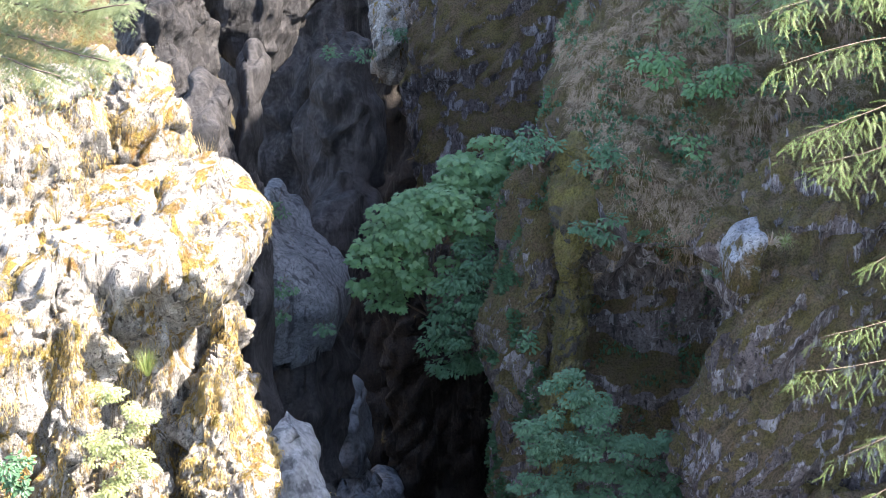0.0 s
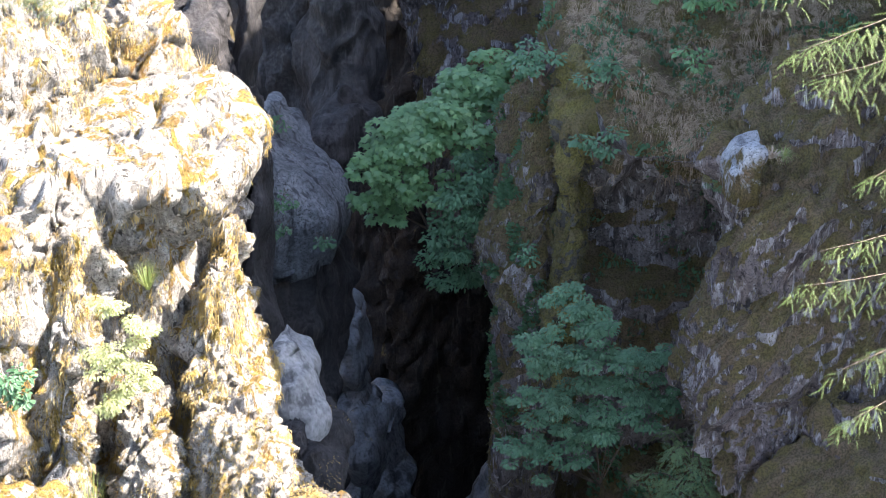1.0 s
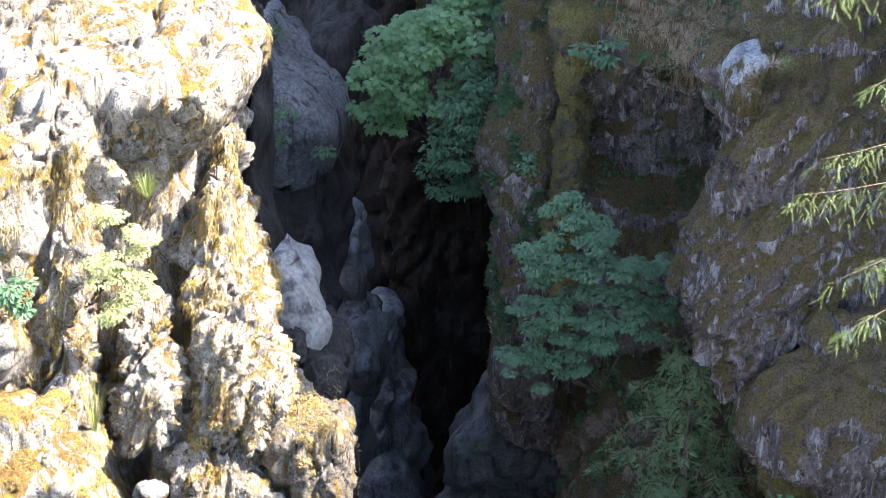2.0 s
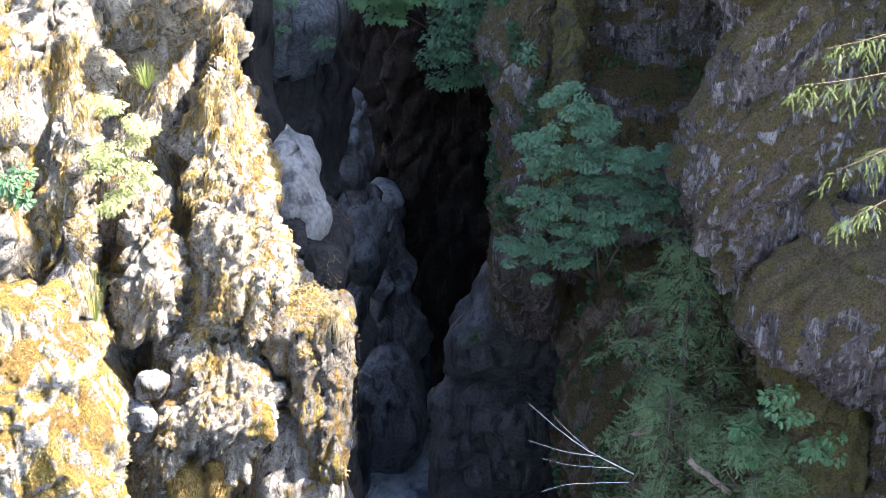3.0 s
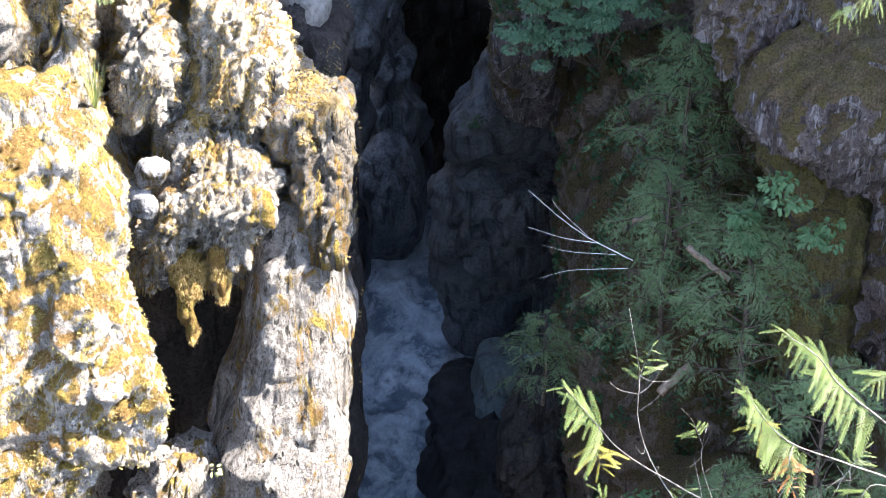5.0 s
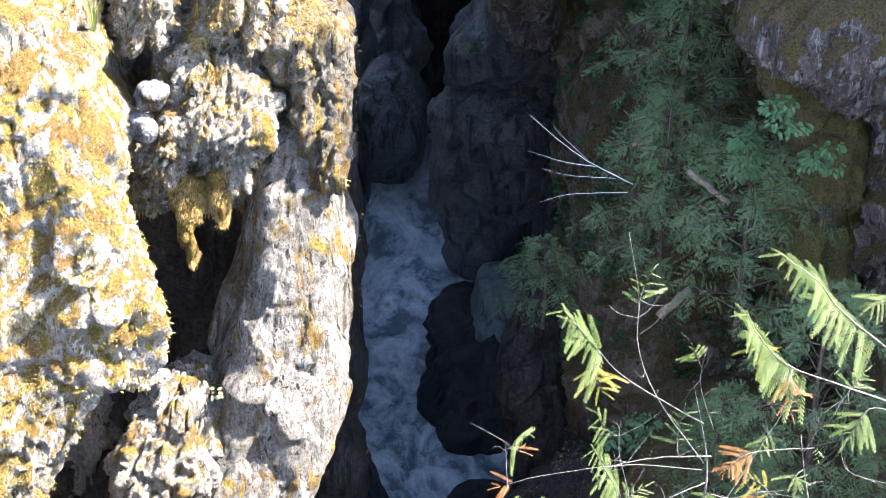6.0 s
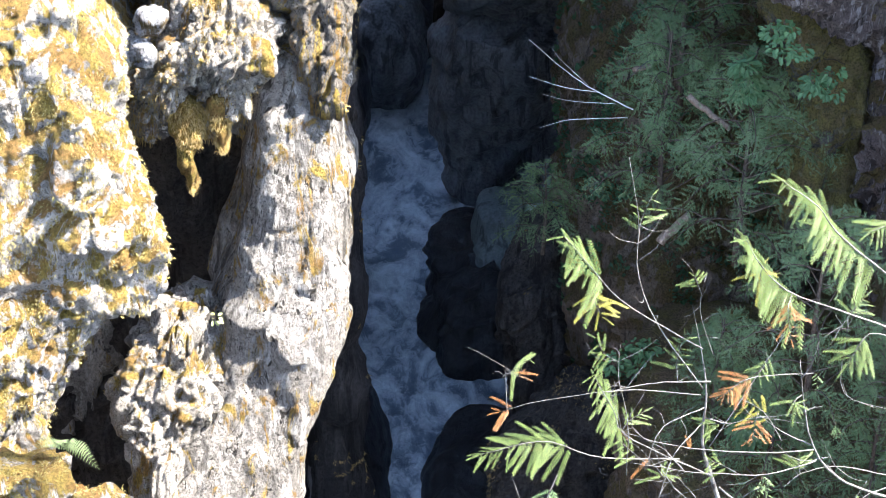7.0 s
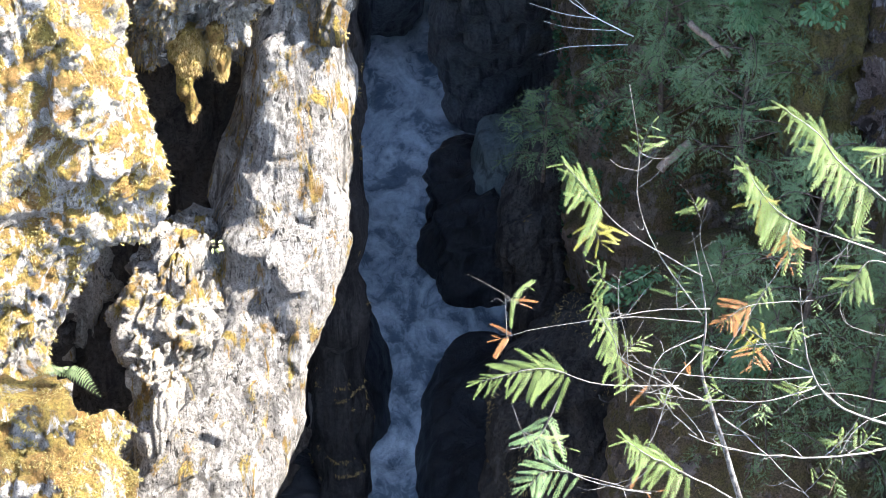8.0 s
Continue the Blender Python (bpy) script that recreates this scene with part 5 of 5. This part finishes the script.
for k in range(22):
    a = np.array([rng.uniform(2.6, 7.2), 0, 0])
    u = rng.uniform(0, 1)
    a[1], a[2] = 33.0 - 4.2 * u, 15.5 - 8.0 * u
    d = np.array([rng.uniform(-1, 0.4), rng.uniform(-0.8, 0.1), rng.uniform(-0.3, 0.9)]) * rng.uniform(0.5, 1.2)
    stick = tagged(new("bare_stick"), "thin bare brown stick among the cedars", "stick", "bare sticks")
    stick.location = a
    limb(stick, [a, a + d * 0.5 + rng.normal(0, 0.06, 3), a + d + rng.normal(0, 0.1, 3)], rng.uniform(0.008, 0.018), BARK if k % 2 else TWIG, None, None, 0, 0, rng)
    limb(stick, [a + d * 0.5, a + d * 0.6 + rng.normal(0, 0.2, 3)], 0.006, TWIG, None, None, 0, 0, rng)
for pts, th in (([(3.8, 31.0, 11.8), (4.34, 31.2, 12.27)], 0.09), ([(3.32, 32.4, 14.51), (3.62, 32.5, 14.53)], 0.05), ([(4.16, 31.4, 14.63), (4.87, 31.0, 14.2)], 0.06)):
    h = Heap()
    tube(h, bend(pts, 8) - np.array(pts[0]) + np.random.default_rng(3).normal(0, 0.008, (8, 3)), np.linspace(th, th * 0.8, 8), 9)
    log = new("log", h.mesh("log", bark_material("split_log_wood", (0.16, 0.11, 0.08), (0.36, 0.27, 0.2))))
    log.location = pts[0]
    tagged(log, "short broken weathered log on the bank", "log", "broken logs")

# bleached dead branch
rng = np.random.default_rng(7)
snag = tagged(new("dead_branch"), "bleached bare dead branch reaching out of the cedars", "branch")
snag.location = (3.21, 31.0, 14.6)
for pts, th in (([(3.21, 31.0, 14.6), (2.61, 30.8, 15.07), (2.07, 30.7, 15.53), (1.4, 30.6, 16.23)], 0.022), ([(2.61, 30.8, 15.07), (2.03, 30.6, 15.3), (1.41, 30.5, 15.58)], 0.014), ([(3.12, 30.9, 14.5), (2.14, 30.6, 14.66), (1.62, 30.5, 14.57)], 0.012), ([(2.91, 30.9, 14.78), (2.13, 30.7, 14.97), (1.65, 30.6, 15.17)], 0.009), ([(2.41, 30.8, 15.22), (1.92, 30.7, 15.8), (1.78, 30.7, 16.02)], 0.008)):
    limb(snag, pts, th * 0.6, DEADWOOD, None, None, 0, 0, rng)

# grass and ferns
fuzz("moss", ob_of("rock_saddle", "rock_ledge", "lower_bank", "moss_curtain"), 16000, 0.06, GOLD_MOSS, 171, "golden moss in the cracks of the saddle", 0.2, 0.8, (-0.2, 1.0))
tuft("grass_tuft", (-4.19, 28.6, 22.68), 120, 0.55, GRASS, 91, "green grass tuft arching over the ledge")
tuft("grass_tuft", (-3.7, 32.6, 24.46), 60, 0.7, STRAW, 92, "straw-coloured grass at the back of the ledge", 0.4)
tuft("grass_tuft", (-1.62, 28.2, 19.14), 220, 0.5, STRAW, 93, "dry grass hanging over the rock edge", 2.2, 0.55, 0.0028)
tuft("grass_tuft", (-4.96, 27.3, 19.64), 34, 1.0, GRASS, 94, "long thin grass beside the rib", 0.4, 0.25)
tuft("grass_tuft", (-4.73, 28.0, 23.83), 24, 0.5, STRAW, 95, "few dry grass stalks on the rib", 0.5)
tuft("grass_tuft", (-5.6, 30.0, 24.48), 40, 0.45, STRAW, 96, "dry grass in a crack of the crag", 0.6)
tuft("grass_tuft", (5.12, 32.2, 23.35), 120, 0.34, DRY_BROWN, 197, "dry grass beside the pale boulder", 0.9, 0.8, 0.004)
tuft("grass_tuft", (5.35, 32.4, 23.3), 120, 0.30, GRASS, 198, "green grass on top of the buttress", 0.9, 0.8, 0.004)
tuft("grass_tuft", (-4.78, 26.5, 18.48), 26, 0.45, GRASS, 97, "green grass on the bluff's edge", 0.9)
fern("fern", (-5.12, 22.1, 15.0), 7, 0.62, 98, "bright sunlit fern under the bluff")
fern("fern", (4.37, 33.0, 22.51), 5, 0.4, 99, "small fern on the dark wall", material=SMALL)

# ---- cedar close by, with bare grey twigs ----
rng = np.random.default_rng(11)
near = tagged(new("cedar_tree"), "thin cedar with sunlit green and dead orange fronds", "cedar tree")
near.location = (1.79, 8.6, 25.63)
h = Heap()
tube(h, bend([(2.07, 8.8, 23.17), (1.79, 8.6, 25.63), (1.56, 8.5, 26.61), (1.41, 8.45, 27.12), (1.33, 8.4, 27.44), (1.33, 8.4, 27.75), (1.29, 8.4, 28.01), (1.22, 8.4, 28.33)], 26) - np.array(near.location), 0.024 * np.linspace(1, 0.1, 26) ** 1.5, 8)
part("trunk", h.mesh("trunk", LICHENED), near, "grey lichened trunk")
LIT, DEAD, YEL = CEDAR_LIT, CEDAR_DEAD, CEDAR_YELLOW
for pts, th, leaf, n, ln, start in (
    ([(1.29, 8.4, 28.05), (0.89, 8.3, 28.41), (0.74, 8.2, 28.66), (0.56, 8.1, 28.97)], 0.007, LIT, 14, 0.24, 0.62),
    ([(2.24, 8.6, 28.03), (2.01, 8.5, 28.2), (1.68, 8.3, 28.48), (1.51, 8.2, 28.71), (1.4, 8.1, 28.95)], 0.010, LIT, 26, 0.27, 0.45),
    ([(2.29, 8.6, 28.28), (1.88, 8.3, 28.82), (1.74, 8.2, 29.06), (1.53, 8.1, 29.29)], 0.010, LIT, 30, 0.26, 0.15),
    ([(1.39, 8.4, 27.2), (0.93, 8.2, 27.64), (0.84, 8.1, 27.9), (0.72, 8.0, 28.22)], 0.008, LIT, 16, 0.22, 0.5),
    ([(1.22, 8.4, 27.32), (0.78, 8.1, 27.6), (0.49, 8.0, 27.8), (0.18, 7.9, 27.8)], 0.007, LIT, 20, 0.25, 0.5),
    ([(1.69, 8.4, 26.4), (1.28, 8.1, 26.96), (1.05, 8.0, 27.2), (0.91, 7.9, 27.4)], 0.009, LIT, 22, 0.24, 0.35),
    ([(2.37, 8.7, 27.84), (2.14, 8.5, 28.07), (2.02, 8.4, 27.97)], 0.006, LIT, 8, 0.24, 0.6),
    ([(2.42, 8.8, 28.48), (2.22, 8.6, 28.68), (2.04, 8.4, 28.78)], 0.006, LIT, 10, 0.26, 0.3),
    ([(1.3, 8.4, 27.75), (0.9, 8.1, 28.04), (0.48, 8.0, 28.06), (0.28, 8.0, 27.99)], 0.005, DEAD, 4, 0.20, 0.9),
    ([(1.68, 8.3, 28.48), (1.65, 8.2, 28.46), (1.68, 8.2, 28.28)], 0.004, DEAD, 7, 0.17, 0.3),
    ([(1.88, 8.5, 27.81), (1.53, 8.3, 27.95), (1.38, 8.2, 27.92)], 0.005, DEAD, 9, 0.18, 0.5),
    ([(1.6, 8.4, 27.63), (1.59, 8.4, 27.56), (1.59, 8.4, 27.44)], 0.004, DEAD, 5, 0.16, 0.3),
    ([(1.55, 8.3, 28.41), (1.5, 8.2, 28.66), (1.51, 8.2, 28.73)], 0.004, YEL, 6, 0.18, 0.3),
    ([(0.74, 8.2, 28.66), (0.72, 8.2, 28.53), (0.76, 8.2, 28.42)], 0.004, YEL, 6, 0.2, 0.3),
    ([(0.58, 8.2, 27.39), (0.51, 8.1, 27.28), (0.45, 8.0, 27.3)], 0.005, CEDAR, 9, 0.24, 0.2),
    ([(0.95, 8.2, 26.78), (0.57, 8.1, 27.0), (0.43, 8.0, 26.98)], 0.005, CEDAR, 12, 0.24, 0.3),
    ([(1.82, 8.8, 27.08), (1.71, 8.8, 27.28), (1.55, 8.8, 27.4)], 0.005, YEL, 6, 0.18, 0.4),
):
    limb(near, pts, th * 0.6, TWIG, leaf, FROND, int(n * 1.8), ln * 0.85, rng, start, 0.40, "bare grey twig", spread=0.85)
for pts, th in (
    ([(1.31, 8.4, 27.79), (1.04, 8.35, 28.27), (0.93, 8.3, 28.62), (0.92, 8.3, 28.92), (0.85, 8.25, 29.31)], 0.007),
    ([(1.34, 8.4, 27.84), (1.02, 8.2, 28.0), (0.76, 8.1, 28.01)], 0.008),
    ([(1.94, 8.5, 27.29), (1.61, 8.3, 27.45), (1.19, 8.2, 27.58), (0.77, 8.1, 27.81)], 0.007),
    ([(1.95, 8.5, 27.21), (1.65, 8.3, 27.3), (1.28, 8.2, 27.41), (0.95, 8.1, 27.56)], 0.007),
    ([(2.42, 8.6, 26.68), (2.19, 8.5, 26.72), (1.86, 8.4, 26.8), (1.54, 8.3, 26.95), (1.26, 8.2, 27.16)], 0.013),
    ([(2.39, 8.6, 26.85), (2.11, 8.5, 27.07), (1.92, 8.4, 27.36), (1.83, 8.4, 27.67), (1.76, 8.3, 28.06)], 0.014),
    ([(1.11, 8.3, 26.63), (0.89, 8.2, 26.78), (0.63, 8.1, 27.0), (0.43, 8.0, 27.3), (0.34, 8.0, 27.57)], 0.008),
    ([(1.32, 8.4, 27.56), (1.16, 8.2, 27.51), (1.06, 8.1, 27.2), (0.94, 8.0, 27.1)], 0.006),
    ([(1.33, 8.4, 27.67), (1.09, 8.2, 27.7), (1.01, 8.1, 27.5)], 0.006),
    ([(0.93, 8.2, 27.39), (0.91, 8.1, 27.82), (0.85, 8.1, 28.12), (0.85, 8.1, 28.33)], 0.005),
    ([(0.31, 8.0, 27.99), (0.3, 8.0, 28.2), (0.3, 8.0, 28.28)], 0.004),
    ([(1.44, 8.4, 27.12), (1.66, 8.5, 26.82), (1.93, 8.6, 26.42), (2.07, 8.6, 26.24)], 0.010),
    ([(1.37, 8.4, 27.4), (1.62, 8.5, 27.85), (1.71, 8.5, 28.07)], 0.005),
    ([(2.4, 8.7, 26.92), (2.1, 8.6, 27.08), (1.9, 8.5, 27.13), (1.78, 8.4, 27.12)], 0.006),
    ([(2.41, 8.7, 26.84), (2.25, 8.6, 26.85), (2.15, 8.5, 26.76), (2.17, 8.5, 26.61)], 0.006),
    ([(1.36, 8.5, 27.93), (1.26, 8.4, 28.3), (1.27, 8.4, 28.51)], 0.004),
    ([(1.97, 8.6, 27.92), (2.04, 8.6, 28.07), (2.06, 8.6, 27.61), (2.31, 8.6, 27.48)], 0.006),
    ([(1.33, 8.4, 27.6), (1.46, 8.4, 27.56), (1.6, 8.4, 27.6), (1.84, 8.4, 27.56)], 0.005),
    ([(1.34, 8.4, 26.96), (1.16, 8.3, 27.26), (1.04, 8.2, 27.62)], 0.006),
):
    limb(near, pts, th * 0.6, TWIG, None, None, 0, 0, rng, bark_label="bare grey twig")
    line = bend(pts, 12)
    for k in range(7):  # finer side twigs
        a = line[rng.integers(2, 11)]
        d = np.array([rng.uniform(-1, 1), rng.uniform(-0.4, 0.4), rng.uniform(-0.5, 1.0)]) * rng.uniform(0.08, 0.36)
        limb(near, [a, a + d * 0.5 + rng.normal(0, 0.015, 3), a + d], th * 0.28, TWIG, CEDAR_LIT if k % 2 else CEDAR_DEAD, FROND, 9 if k == 1 else (3 if k == 2 and rng.uniform() < 0.35 else 0), 0.13, rng, 0.3)

# cedar whose trunk stands out of view, with branches reaching in
big = tagged(new("cedar_tree"), "large cedar with drooping sunlit fronds", "cedar tree")
big.location = (7.0, 19.5, 0.5)
h = Heap()
tube(h, bend([(0, 0, 0), (-0.1, 0, 20), (0, 0.2, 37.5)], 16), np.linspace(0.36, 0.04, 16), 9)
part("trunk", h.mesh("trunk", BARK), big)
for pts, leaf, n, ln in (
    ([(6.49, 19.5, 31.11), (4.6, 19.0, 30.75), (3.52, 18.6, 30.64), (2.72, 18.2, 30.5)], LIT, 46, 0.55),
    ([(6.52, 19.5, 30.64), (4.62, 19.0, 30.23), (3.51, 18.4, 30.18), (2.85, 18.0, 30.1)], LIT, 46, 0.5),
    ([(6.57, 19.5, 30.0), (4.61, 18.8, 29.77), (3.8, 18.4, 29.61), (3.05, 18.0, 29.46)], LIT, 46, 0.5),
    ([(6.61, 19.5, 29.46), (4.72, 19.2, 29.33), (3.94, 18.8, 29.13), (3.32, 18.4, 29.1)], LIT, 36, 0.5),
    ([(6.78, 19.5, 27.79), (5.12, 19.2, 27.62), (4.26, 18.8, 27.5), (3.41, 18.4, 27.44)], LIT, 36, 0.42),
    ([(6.85, 19.5, 27.22), (5.17, 19.2, 27.11), (4.03, 18.8, 27.04), (3.3, 18.4, 27.1)], LIT, 36, 0.42),
    ([(6.94, 19.5, 26.51), (5.24, 19.2, 26.4), (4.35, 18.8, 26.35), (3.65, 18.4, 26.24)], LIT, 36, 0.42),
    ([(7.04, 19.5, 25.78), (5.3, 19.2, 25.8), (4.4, 18.8, 25.82), (3.8, 18.4, 25.72)], LIT, 30, 0.4),
    ([(6.69, 19.5, 28.69), (5.06, 19.2, 28.35), (4.31, 18.8, 28.22), (3.82, 18.4, 28.15)], LIT, 24, 0.4),
):
    limb(big, pts, 0.009, BARK, leaf, FROND_SLIM, int(n * 0.8), ln * 0.55, rng, 0.3, 0.7, spread=0.75, fan=5, reach=1.3, hang=1.6)
# unseen crown limbs, added so the branches below are shaded
for k in range(34):
    a, z = k * 2.4, 8.5 + 13 * k / 34
    d = np.array([math.cos(a), math.sin(a), 0])
    if d[0] < -0.35:
        continue
    o = np.array([7.0, 19.5, 16.0 + z])
    reach = 3.2 * (1.05 - k / 34)
    limb(big, [o, o + d * reach * 0.5, o + d * reach + np.array([0, 0, -0.6])], 0.03, BARK, CEDAR, SPRAY_FAR, 14, 0.3, rng, 0.2, 0.5, fan=7)

FIR_LEAF = leaf_material("fir_needles", (0.065, 0.09, 0.035), (0.17, 0.195, 0.09), 0.3)
pine = tagged(new("fir_tree"), "fir tree with pale sunlit boughs", "fir tree")
pine.location = (-9.0, 26.5, -0.5)
h = Heap()
tube(h, bend([(0, 0, 0), (0.1, 0, 20), (0, 0.2, 32)], 14), np.linspace(0.32, 0.04, 14), 9)
part("trunk", h.mesh("trunk", BARK), pine)
for pts in ([(-8.28, 26.5, 29.07), (-6.08, 26.0, 28.9), (-4.65, 25.6, 28.72), (-3.7, 25.2, 28.89)], [(-8.31, 26.5, 28.64), (-6.1, 26.0, 28.55), (-4.76, 25.4, 28.35), (-3.96, 25.0, 28.25)], [(-8.33, 26.5, 28.35), (-6.46, 26.0, 28.34), (-5.31, 25.4, 28.21), (-4.51, 25.0, 28.04)], [(-8.26, 26.5, 29.5), (-6.07, 26.0, 29.19), (-4.91, 25.6, 29.0), (-4.23, 25.2, 29.09)]):
    limb(pine, pts, 0.03, BARK, FIR_LEAF, SPRAY_MID, 150, 0.24, rng, 0.2, 0.3, spread=1.1, fan=11)

rock("near_bank", [(14.0, 0.2, 12.0, 3.0, 12.5), (19.0, 0.6, 12.0, 4.0, 11.8), (21.0, 1.0, 12.0, 5.0, 11.0)], EARTH, "mossy", 3, 0.3, dome=0.4, seed=43, label="mossy bank at the foot of the thin cedar", category="bank", kind="structure")
